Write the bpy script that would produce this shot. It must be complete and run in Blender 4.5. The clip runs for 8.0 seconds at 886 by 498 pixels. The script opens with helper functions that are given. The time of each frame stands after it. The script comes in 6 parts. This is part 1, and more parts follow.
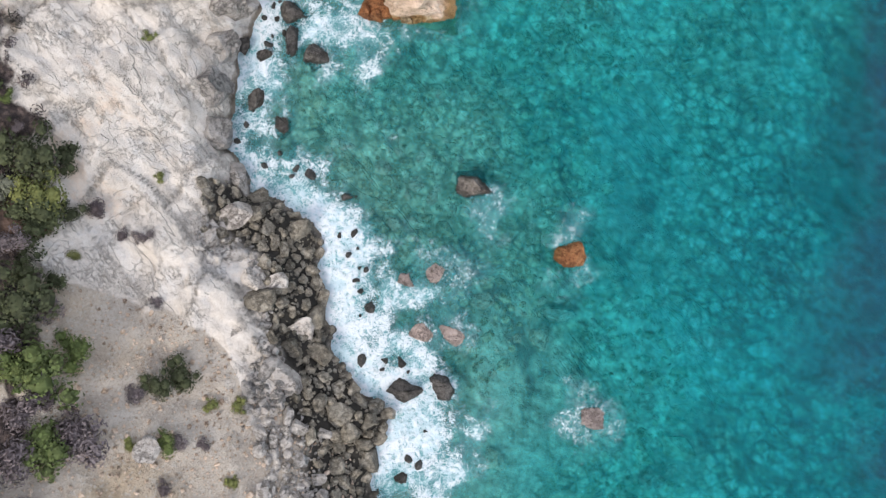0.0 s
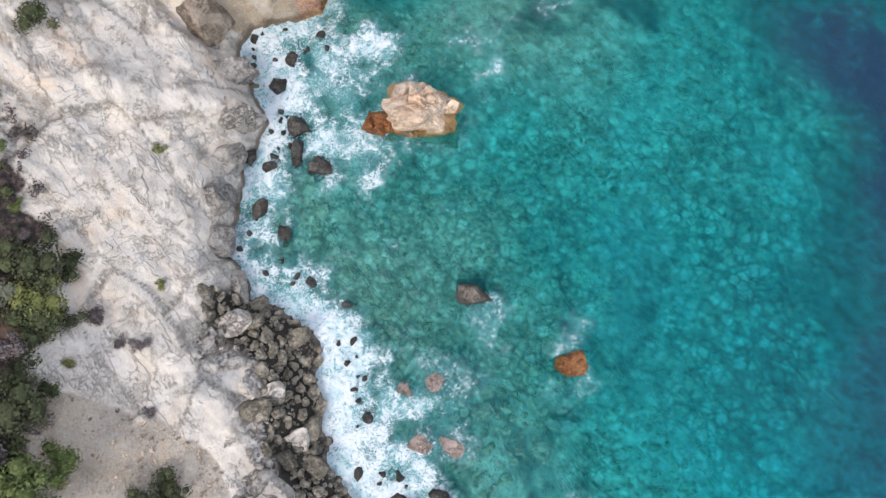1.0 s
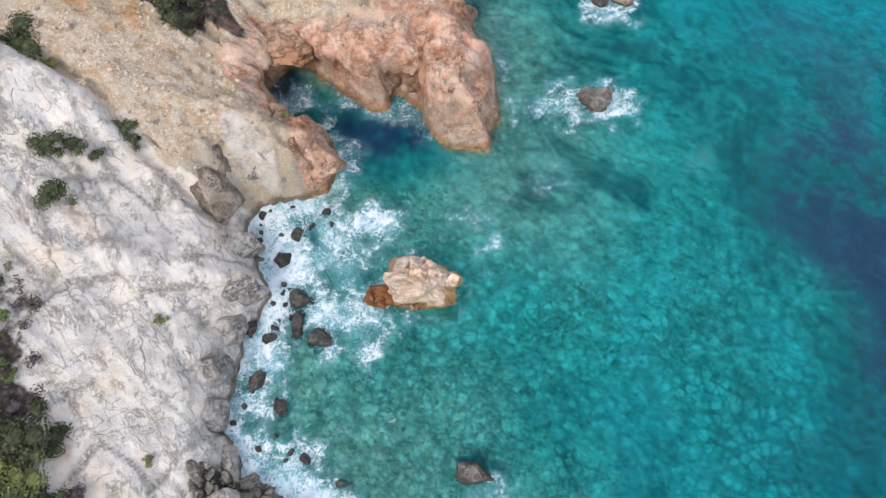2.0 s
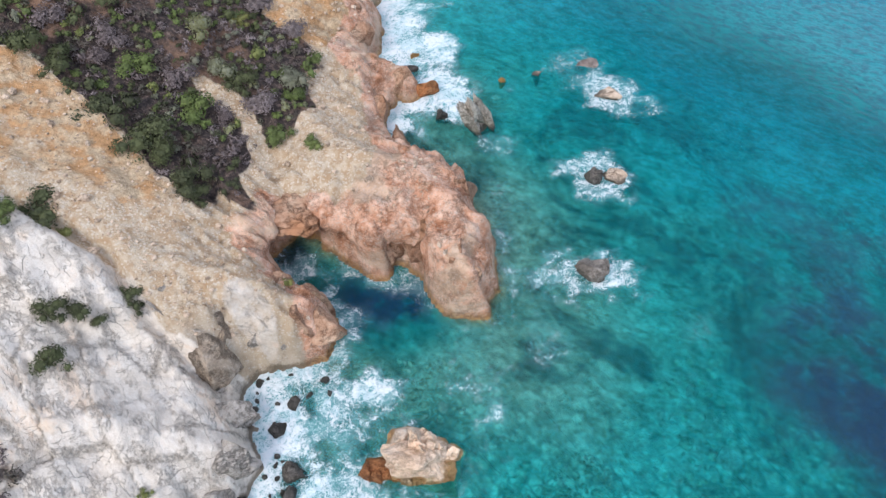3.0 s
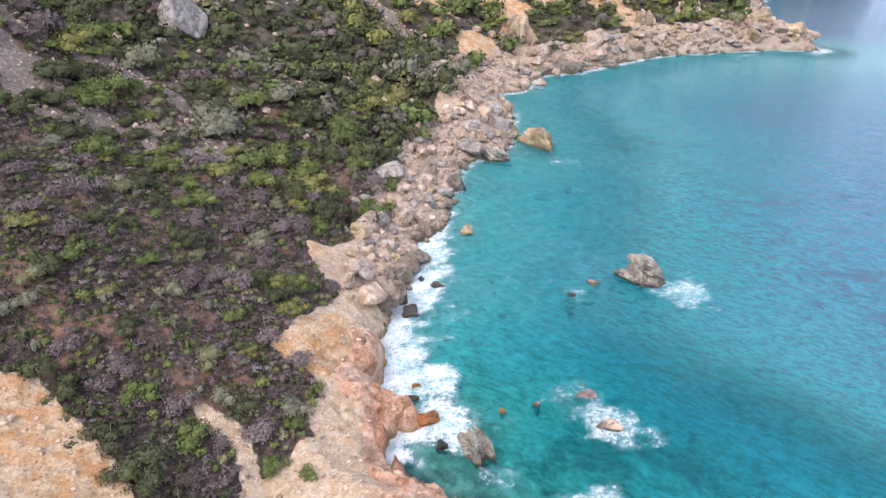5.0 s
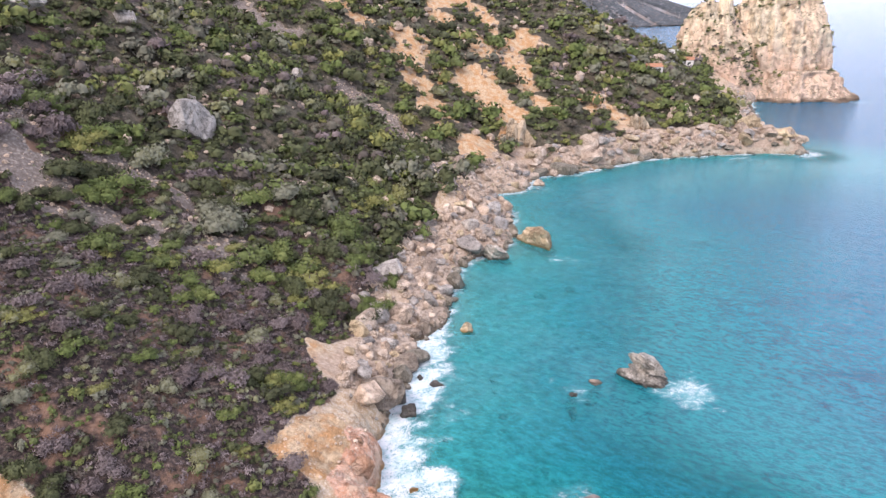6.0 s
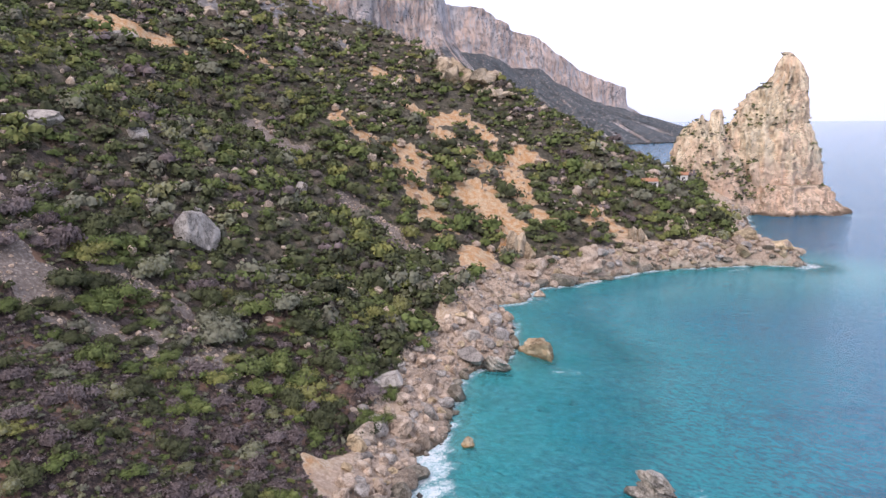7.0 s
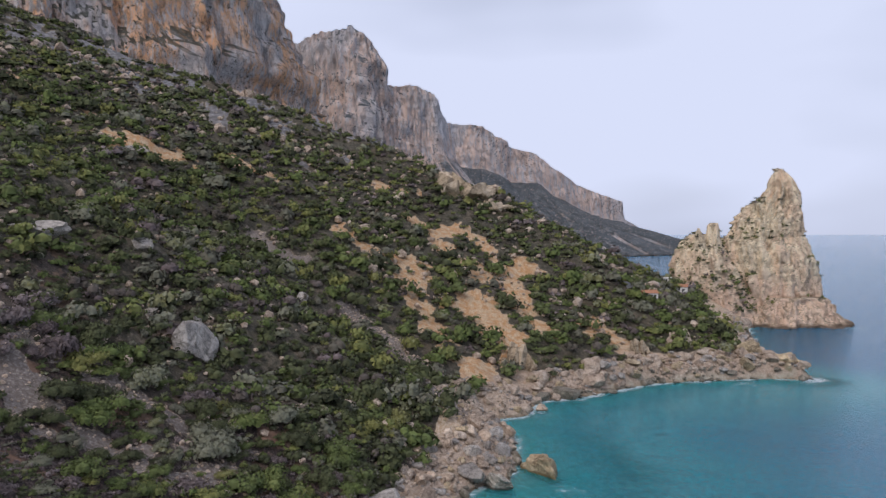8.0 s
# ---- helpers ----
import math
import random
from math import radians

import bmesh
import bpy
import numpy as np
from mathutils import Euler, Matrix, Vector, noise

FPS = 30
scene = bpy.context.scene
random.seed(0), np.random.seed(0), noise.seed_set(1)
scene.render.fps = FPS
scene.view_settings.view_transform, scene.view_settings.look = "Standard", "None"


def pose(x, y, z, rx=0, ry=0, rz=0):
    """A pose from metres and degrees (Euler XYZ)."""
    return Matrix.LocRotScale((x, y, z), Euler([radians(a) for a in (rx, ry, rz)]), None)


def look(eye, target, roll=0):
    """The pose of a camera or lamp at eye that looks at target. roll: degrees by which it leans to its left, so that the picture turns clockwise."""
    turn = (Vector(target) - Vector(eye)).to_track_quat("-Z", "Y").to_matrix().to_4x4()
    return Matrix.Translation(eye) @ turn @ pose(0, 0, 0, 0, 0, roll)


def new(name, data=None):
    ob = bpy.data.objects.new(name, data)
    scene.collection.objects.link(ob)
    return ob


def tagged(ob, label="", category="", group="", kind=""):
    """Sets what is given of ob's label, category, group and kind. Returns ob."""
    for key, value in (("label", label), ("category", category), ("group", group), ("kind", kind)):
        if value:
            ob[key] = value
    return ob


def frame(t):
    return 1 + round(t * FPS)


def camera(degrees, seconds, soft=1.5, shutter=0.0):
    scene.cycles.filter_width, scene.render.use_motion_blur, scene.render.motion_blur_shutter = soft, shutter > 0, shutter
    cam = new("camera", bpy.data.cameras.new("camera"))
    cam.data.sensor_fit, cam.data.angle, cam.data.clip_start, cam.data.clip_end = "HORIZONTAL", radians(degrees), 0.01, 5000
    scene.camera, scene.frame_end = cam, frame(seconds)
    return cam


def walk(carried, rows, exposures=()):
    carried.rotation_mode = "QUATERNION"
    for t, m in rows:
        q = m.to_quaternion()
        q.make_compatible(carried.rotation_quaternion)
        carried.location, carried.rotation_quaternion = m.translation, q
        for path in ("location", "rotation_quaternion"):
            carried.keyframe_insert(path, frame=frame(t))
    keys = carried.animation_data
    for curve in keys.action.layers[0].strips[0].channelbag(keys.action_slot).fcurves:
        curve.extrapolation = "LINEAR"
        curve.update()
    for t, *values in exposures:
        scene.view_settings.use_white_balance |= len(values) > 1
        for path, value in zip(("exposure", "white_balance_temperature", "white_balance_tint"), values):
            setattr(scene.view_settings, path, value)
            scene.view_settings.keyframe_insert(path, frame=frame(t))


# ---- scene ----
cam = camera(63.76, 8.0, soft=1.4)
EYE = 80.0
# seconds, pitch, roll, yaw: a drone hovering while its camera tilts up from straight down to the horizon
TILT = [(0.0, -89.74, 1.15, -1.35),
        (0.5, -86.89, 1.14, -1.35),
        (1.0, -81.08, 1.14, -1.21),
        (1.5, -73.96, 1.10, -1.07),
        (1.7, -71.29, 1.10, -1.04),
        (2.8, -56.42, 0.90, -0.60),
        (3.0, -53.77, 0.89, -0.55),
        (3.2, -51.15, 0.89, -0.53),
        (3.5, -47.24, 0.82, -0.46),
        (4.0, -40.64, 0.69, -0.34),
        (4.5, -34.10, 0.66, -0.30),
        (5.0, -27.69, 0.58, -0.23),
        (5.2, -25.40, 0.51, -0.19),
        (6.3, -18.05, 0.33, -0.14),
        (6.5, -16.50, 0.32, -0.10),
        (6.7, -14.46, 0.24, -0.09),
        (7.0, -10.95, 0.24, -0.06),
        (7.5, -5.36, 0.14, -0.04),
        (8.0, -2.05, -0.00, 0.00)]
walk(cam, [(t, pose(0, 0, EYE, 90 + p, r, y)) for t, p, r, y in TILT],
     exposures=[(0.0, -0.14, 6620, 10), (1.5, -0.1, 6450, 10), (3.0, -0.1, 6250, 10), (3.5, -0.08, 6250, 11), (4.5, 0.07, 6420, 16), (5.0, 0.22, 6620, 19), (6.5, 0.22, 6680, 21), (7.0, -0.14, 6560, 21), (7.5, -0.60, 6430, 19), (8.0, -0.86, 6420, 15)])

# ---- light: thin high cloud, soft sun from the left and behind ----
world = bpy.data.worlds.new("sky")
scene.world = world
world.use_nodes = True
wn, wl = world.node_tree.nodes, world.node_tree.links
wn.clear()
sky = wn.new("ShaderNodeTexSky")
sky.sky_type, sky.sun_disc, sky.sun_elevation, sky.sun_rotation = "NISHITA", False, radians(47), radians(214)
sky.altitude, sky.air_density, sky.dust_density, sky.ozone_density = 80, 1.0, 3.0, 1.0
wcoord = wn.new("ShaderNodeTexCoord")
wmap = wn.new("ShaderNodeMapping")
wmap.inputs["Scale"].default_value = (1.0, 1.0, 3.0)
cloud = wn.new("ShaderNodeTexNoise")
cloud.inputs["Scale"].default_value, cloud.inputs["Detail"].default_value, cloud.inputs["Roughness"].default_value = 1.4, 3, 0.5
cover = wn.new("ShaderNodeMapRange")
cover.inputs[1].default_value, cover.inputs[2].default_value, cover.inputs[3].default_value, cover.inputs[4].default_value = 0.34, 0.60, 0.55, 0.98
wmix = wn.new("ShaderNodeMix")
wmix.data_type = "RGBA"
wmix.inputs["B"].default_value = (12.0, 13.3, 16.4, 1)
wbg = wn.new("ShaderNodeBackground")
wbg.inputs["Strength"].default_value = 0.104
wout = wn.new("ShaderNodeOutputWorld")
wl.new(wcoord.outputs["Generated"], wmap.inputs["Vector"])
wl.new(wmap.outputs[0], cloud.inputs["Vector"])
wl.new(cloud.outputs["Fac"], cover.inputs[0])
wl.new(cover.outputs[0], wmix.inputs["Factor"])
wl.new(sky.outputs[0], wmix.inputs["A"])
wl.new(wmix.outputs["Result"], wbg.inputs["Color"])
wl.new(wbg.outputs[0], wout.inputs[0])
sun = new("sun", bpy.data.lights.new("sun", "SUN"))
sun.data.energy, sun.data.angle, sun.data.color = 2.55, radians(20), (1.0, 0.94, 0.86)
sun.matrix_world = look((-43, -64, 83), (0, 0, 0))

# ---- terrain ----
SHORE_NEAR = [(10, -140), (-2, -70), (-6, -45), (-9.5, -28), (-10.5, -22), (-8.2, -17.8), (-12, -15.5), (-13.4, -12), (-14.8, -7), (-15.4, -1), (-16.4, 4), (-20, 6),
              (-23, 7.5), (-25.4, 13), (-24, 18), (-24.6, 23), (-21, 28), (-23, 32), (-25, 36), (-24.2, 40), (-20, 40.8), (-15, 41), (-14.2, 44), (-15.5, 49),
              (-21.5, 52.3), (-24.5, 57), (-21, 62), (-15.5, 57.5), (-10.5, 54.3), (-8, 53.2), (-6.8, 55.6), (-4.6, 54.5), (-2.2, 51), (0, 48), (4.6, 47.6), (5, 50), (6.6, 51.5), (6.2, 58),
              (3.8, 66.5), (-0.9, 72.5), (-5.5, 75), (-8.8, 82), (-9.6, 87), (-4, 90), (-4.6, 92.5), (-12, 97)]
SHORE_FAR = [(-10.8, 104.5), (-12.8, 114), (-10.6, 126), (-7, 140), (-6.4, 155), (0.5, 165), (2.6, 186), (5, 206), (11, 214), (20.5, 219), (24.5, 237), (26, 265),
             (17, 288), (34, 293), (42, 318), (66, 328), (104, 354), (147, 363), (168, 366), (190, 362), (186, 385), (190, 440), (212, 492), (224, 528), (232, 545),
             (226, 566), (206, 572), (190, 590), (165, 680), (150, 850), (150, 1150), (200, 1500), (250, 1860), (-1800, 1860), (-1800, -500), (60, -500)]
SHORE = np.array(SHORE_NEAR + SHORE_FAR, float)


def hash01(i, j, k):
    n = (i * 374761393 + j * 668265263 + k * 1274126177) & 0xFFFFFFFF
    n = ((n ^ (n >> 13)) * 1274126177) & 0xFFFFFFFF
    return ((n ^ (n >> 16)) & 0xFFFF) / 65535.0


def vnoise(x, y, k=0):
    """Smooth noise, -1 to 1."""
    i, j = np.floor(x).astype(np.int64), np.floor(y).astype(np.int64)
    u, v = x - i, y - j
    u, v = u * u * u * (u * (u * 6 - 15) + 10), v * v * v * (v * (v * 6 - 15) + 10)
    a, b, c, e = hash01(i, j, k), hash01(i + 1, j, k), hash01(i, j + 1, k), hash01(i + 1, j + 1, k)
    return 2 * ((a * (1 - u) + b * u) * (1 - v) + (c * (1 - u) + e * u) * v) - 1


def fbm(x, y, size, octaves=4, k=0, gain=0.5):
    out, amp = 0.0, 1.0
    for o in range(octaves):
        c, s = np.cos(0.7 * o + k), np.sin(0.7 * o + k)
        out = out + amp * vnoise((x * c - y * s) / size + 7.3 * o, (x * s + y * c) / size, k + 13 * o)
        amp, size = amp * gain, size / 2.05
    return out


def inland(x, y, ring=SHORE):
    """Distance from the shoreline, positive on land."""
    best, inside = np.full(x.shape, 1e9), np.zeros(x.shape, bool)
    for (ax, ay), (bx, by) in zip(ring, np.roll(ring, -1, 0)):
        ex, ey = bx - ax, by - ay
        h = np.clip(((x - ax) * ex + (y - ay) * ey) / (ex * ex + ey * ey), 0, 1)
        best = np.minimum(best, (x - ax - h * ex) ** 2 + (y - ay - h * ey) ** 2)
        if ey != 0:
            inside ^= ((ay > y) != (by > y)) & (x < ex * (y - ay) / ey + ax)
    return np.sqrt(best) * np.where(inside, 1, -1)


def smooth(a, b, v):
    h = np.clip((v - a) / (b - a), 0, 1)
    return h * h * (3 - 2 * h)


SEAMS = [([(-38.3, 23.7), (-36.4, 21.4), (-33.6, 15.4), (-31.2, 11.2), (-29.4, 8.2)], 0.5, 0.8), ([(-29.9, 21.1), (-27.6, 17.0), (-25.7, 13.1)], 0.5, 1.3), ([(-29.5, 7.6), (-26.4, 4.7), (-26.5, 1.0)], 0.4, 1.2),
         ([(-26.6, 4.3), (-25, 7.1)], 0.4, 1.2), ([(-23, -5.2), (-20.4, -8), (-17.4, -11.4), (-15.2, -15.3)], 0.5, 1.2), ([(-31.9, 25.1), (-29.2, 20.9)], 0.4, 0.9), ([(-35.3, 19.6), (-31.7, 12.8)], 0.35, 0.6),
         ([(-50, 53), (-39.2, 48), (-34.6, 42.4), (-31.4, 39.3), (-26.3, 36)], 1.0, 2.6), ([(-32.9, 25), (-28.1, 18.3)], 0.4, 0.9), ([(-28.7, 21.8), (-24.7, 24.4)], 0.5, 1.0), ([(-44.6, 30.1), (-41, 27.1), (-35.2, 22.3)], 0.4, 0.7),
         ([(-31.3, 26.3), (-27.2, 26.3), (-21.4, 27.7)], 0.5, 1.0)]


def polyline_near(x, y, line):
    best = np.full(x.shape, 1e9)
    for (ax, ay), (bx, by) in zip(line[:-1], line[1:]):
        ex, ey = bx - ax, by - ay
        h = np.clip(((x - ax) * ex + (y - ay) * ey) / (ex * ex + ey * ey), 0, 1)
        best = np.minimum(best, np.hypot(x - ax - h * ex, y - ay - h * ey))
    return best


def slab_share(x, y, wob):
    """Where bare limestone slabs lie."""
    north = smooth(1.2, -1.2, y - np.interp(x, [-60, -50, -43, -36, -32, -26, -20], [56, 52.5, 48.7, 45.5, 41, 38, 40]) + 0.6 * wob)
    return north * smooth(-1.2, 1.2, y - np.interp(x, [-45, -39, -34.7, -29.4, -24, -22.5, -19, -16], [1, -2, -3.3, -5.8, -9.5, -14, -17, -20]) + 0.8 * wob)


def ledges(c, warp, period, share):
    """A stair of tilted beds: slow rise, sudden drop towards the sea."""
    q = c / period + warp
    f = q - np.floor(q)
    return np.where(f < 1 - share, f / (1 - share), (1 - f) / share) - 0.5


def facets(x, y, size, long=1.0, k=0, turn=(0.79, 0.61)):
    """Broken rock: tilted blocks drawn out along the beds. Gives the relief, and how near a joint is."""
    c, e = (turn[0] * x + turn[1] * y) / size, (turn[1] * x - turn[0] * y) / (size * long)
    i, j = np.floor(c).astype(np.int64), np.floor(e).astype(np.int64)
    one, two, out = np.full(x.shape, 9.0), np.full(x.shape, 9.0), np.zeros(x.shape)
    for a in (-1, 0, 1):
        for b in (-1, 0, 1):
            p, q = i + a, j + b
            u, v = c - p - hash01(p, q, k), e - q - hash01(p, q, k + 1)
            r = np.hypot(u, v)
            h = hash01(p, q, k + 2) - 0.5 + 1.3 * (hash01(p, q, k + 3) - 0.5) * u + 0.9 * (hash01(p, q, k + 4) - 0.5) * v
            closer = r < one
            two = np.where(closer, one, np.minimum(two, r))
            out, one = np.where(closer, h, out), np.minimum(one, r)
    return out, (two - one) * size


def slab_blocks(x, y):
    """The broken surface of the limestone slabs, and its joints."""
    wx, wy = x + 0.3 * fbm(x, y, 3.0, 3, 81), y + 0.3 * fbm(x, y, 3.0, 3, 82)
    a, ea = facets(wx, wy, 5.2, 2.6, 300)
    b, eb = facets(wx, wy, 2.1, 2.2, 310)
    c = facets(wx, wy, 0.95, 1.7, 320)[0]
    rough = smooth(-0.35, 0.35, fbm(x, y, 7, 3, 83))
    joint = np.maximum(smooth(0.34, 0.06, ea), 0.6 * smooth(0.3, 0.06, eb) * smooth(0.0, 0.4, fbm(x, y, 6, 3, 84)))
    return 0.95 * a + 0.35 * b + 0.10 * c * rough, joint


def height(x, y):
    """The land's height over the sea (negative: the sea bed)."""
    d = inland(x, y)
    w = 1.1 * fbm(x, y, 6, 4, 5) * smooth(150, 60, y) + 3.0 * fbm(x, y, 30, 4, 6) * smooth(120, 260, y)
    d = d + np.where(d > -3, 0.7 * fbm(x, y, 3, 3, 8), 0) * smooth(-3, 0, d) * smooth(6, 1, d)
    l = np.maximum(d + w * smooth(0, 4, d), 0)
    bluff = np.interp(y, [-30, 5, 15, 39, 42, 50, 56, 68, 78, 95, 102, 115, 130, 150, 220, 300, 380, 480, 560], [1.5, 2.0, 4, 4.5, 7, 8, 9, 7, 4, 5, 6, 5, 1.5, 1, 1.5, 5, 5, 8, 10])
    brink = np.interp(y, [35, 42, 110, 120], [1.8, 1.0, 1.0, 1.8])
    steep = np.interp(y, [-30, 40, 60, 100, 160, 250, 400, 700], [0.62, 0.66, 0.52, 0.60, 0.62, 0.62, 0.57, 0.56])
    z = bluff * (1 - np.exp(-l / brink)) + steep * l * (1 - 0.12 * smooth(150, 500, l)) - np.minimum(6, 0.1 * l)
    far = smooth(20, 120, l)
    z = z + far * (5 * fbm(x, y, 90, 4, 1)) + smooth(2, 12, l) * 0.8 * fbm(x, y, 9, 4, 2)
    z = z + smooth(1, 6, l) * smooth(130, 180, y) * 1.6 * fbm(x, y, 14, 4, 12)
    z = z + smooth(5, 60, l) * (2 * np.exp(-((x - 70) / 70) ** 2 - ((y - 540) / 60) ** 2) + 9 * np.exp(-((x + 40) / 90) ** 2 - ((y - 640) / 90) ** 2))
    near = (y < 60) & (y > -40) & (x < 0) & (x > -75)
    if near.any():
        xn, yn = x[near], y[near]
        wob = fbm(xn, yn, 5, 4, 21)
        slab = slab_share(xn, yn, wob) * smooth(0.3, 2.0, l[near])
        c = 0.75 * xn + 0.66 * yn
        warp = 0.35 * fbm(xn, yn, 12, 3, 51)
        rise = 0.35 * ledges(c, warp, 5.5, 0.08) * smooth(-0.5, 0.3, fbm(xn, yn, 9, 2, 52)) + slab_blocks(xn, yn)[0]
        rise = rise + 0.16 * np.abs(fbm(xn, yn, 1.6, 3, 55)) + 0.07 * fbm(xn, yn, 0.8, 2, 56)
        cut = np.zeros_like(xn)
        for line, width, deep in SEAMS:
            cut = np.maximum(cut, (0.8 if deep > 2 else 0.28) * deep * np.exp(-(polyline_near(xn + 0.5 * wob, yn - 0.4 * wob, line) / width) ** 2))
        stony = (1 - slab) * 0.18 * np.maximum(fbm(xn, yn, 1.2, 3, 57), 0)
        z[near] = z[near] + slab * rise - cut * smooth(0.5, 2.5, l[near]) + stony * smooth(0.3, 2, l[near])
    head = (y >= 36) & (y < 135) & (x > -70)
    if head.any():
        xn, yn = x[head], y[head]
        rocky = smooth(14, 3, l[head])
        z[head] = z[head] + rocky * smooth(0.2, 2.0, l[head]) * (0.6 * fbm(xn, yn, 4, 5, 61, 0.62) + 1.3 * facets(xn + 0.4 * fbm(xn, yn, 2, 3, 65), yn, 3.4, 1.4, 330, (0.5, 0.86))[0] + 0.6 * facets(xn, yn + 0.3 * fbm(xn, yn, 1.5, 3, 66), 1.4, 1.3, 340, (0.2, 0.98))[0] + 0.2 * np.abs(fbm(xn, yn, 1.3, 3, 64, 0.7)) + 0.5 * ledges(0.5 * xn + 0.86 * yn, 0.4 * fbm(xn, yn, 6, 3, 62), 2.6, 0.2))
        z[head] = z[head] + (1 - rocky) * (0.35 * np.abs(fbm(0.8 * xn + 0.6 * yn, (0.8 * yn - 0.6 * xn) * 0.25, 3, 3, 63)))
    bed = -np.minimum(0.5 * -d, 1.0 + np.interp(y, [40, 90, 110, 230, 320, 420], [0.055, 0.10, 0.13, 0.17, 0.3, 0.8]) * -d) * (d < 0)
    return np.where(d > 0, np.maximum(z, 0.02), np.maximum(bed, -22)), d


# ---- making meshes ----
def grid_faces(nx, ny):
    i = np.arange(nx * ny).reshape(ny, nx)
    return np.stack([i[:-1, :-1], i[:-1, 1:], i[1:, 1:], i[1:, :-1]], -1).reshape(-1, 4)


def mesh_of(name, verts, faces, mats=(), attrs=None, shade=True, index=None):
    """A mesh from numpy arrays; every face has as many corners as faces has columns."""
    verts, faces = np.asarray(verts, np.float32), np.asarray(faces, np.int32)
    me = bpy.data.meshes.new(name)
    n, c = faces.shape
    me.vertices.add(len(verts))
    me.vertices.foreach_set("co", verts.ravel())
    me.loops.add(n * c)
    me.loops.foreach_set("vertex_index", faces.ravel())
    me.polygons.add(n)
    me.polygons.foreach_set("loop_start", np.arange(0, n * c, c, dtype=np.int32))
    me.polygons.foreach_set("use_smooth", np.full(n, shade))
    for m in mats:
        me.materials.append(m)
    if index is not None:
        me.polygons.foreach_set("material_index", np.asarray(index, np.int32))
    for key, value in (attrs or {}).items():
        value = np.asarray(value, np.float32)
        if value.ndim == 2 and value.shape[1] == 3 and len(value) == len(verts):
            me.attributes.new(key, "FLOAT_VECTOR", "POINT").data.foreach_set("vector", value.ravel())
        else:
            me.attributes.new(key, "FLOAT", "POINT").data.foreach_set("value", value.ravel())
    me.update(calc_edges=True)
    me.validate()
    return me


def part(name, me, parent, label="", m=None):
    """Links a mesh as one part under a thing or a part."""
    ob = new(name, me)
    ob.parent = parent
    if m is not None:
        ob.matrix_basis = m
    return tagged(ob, label)


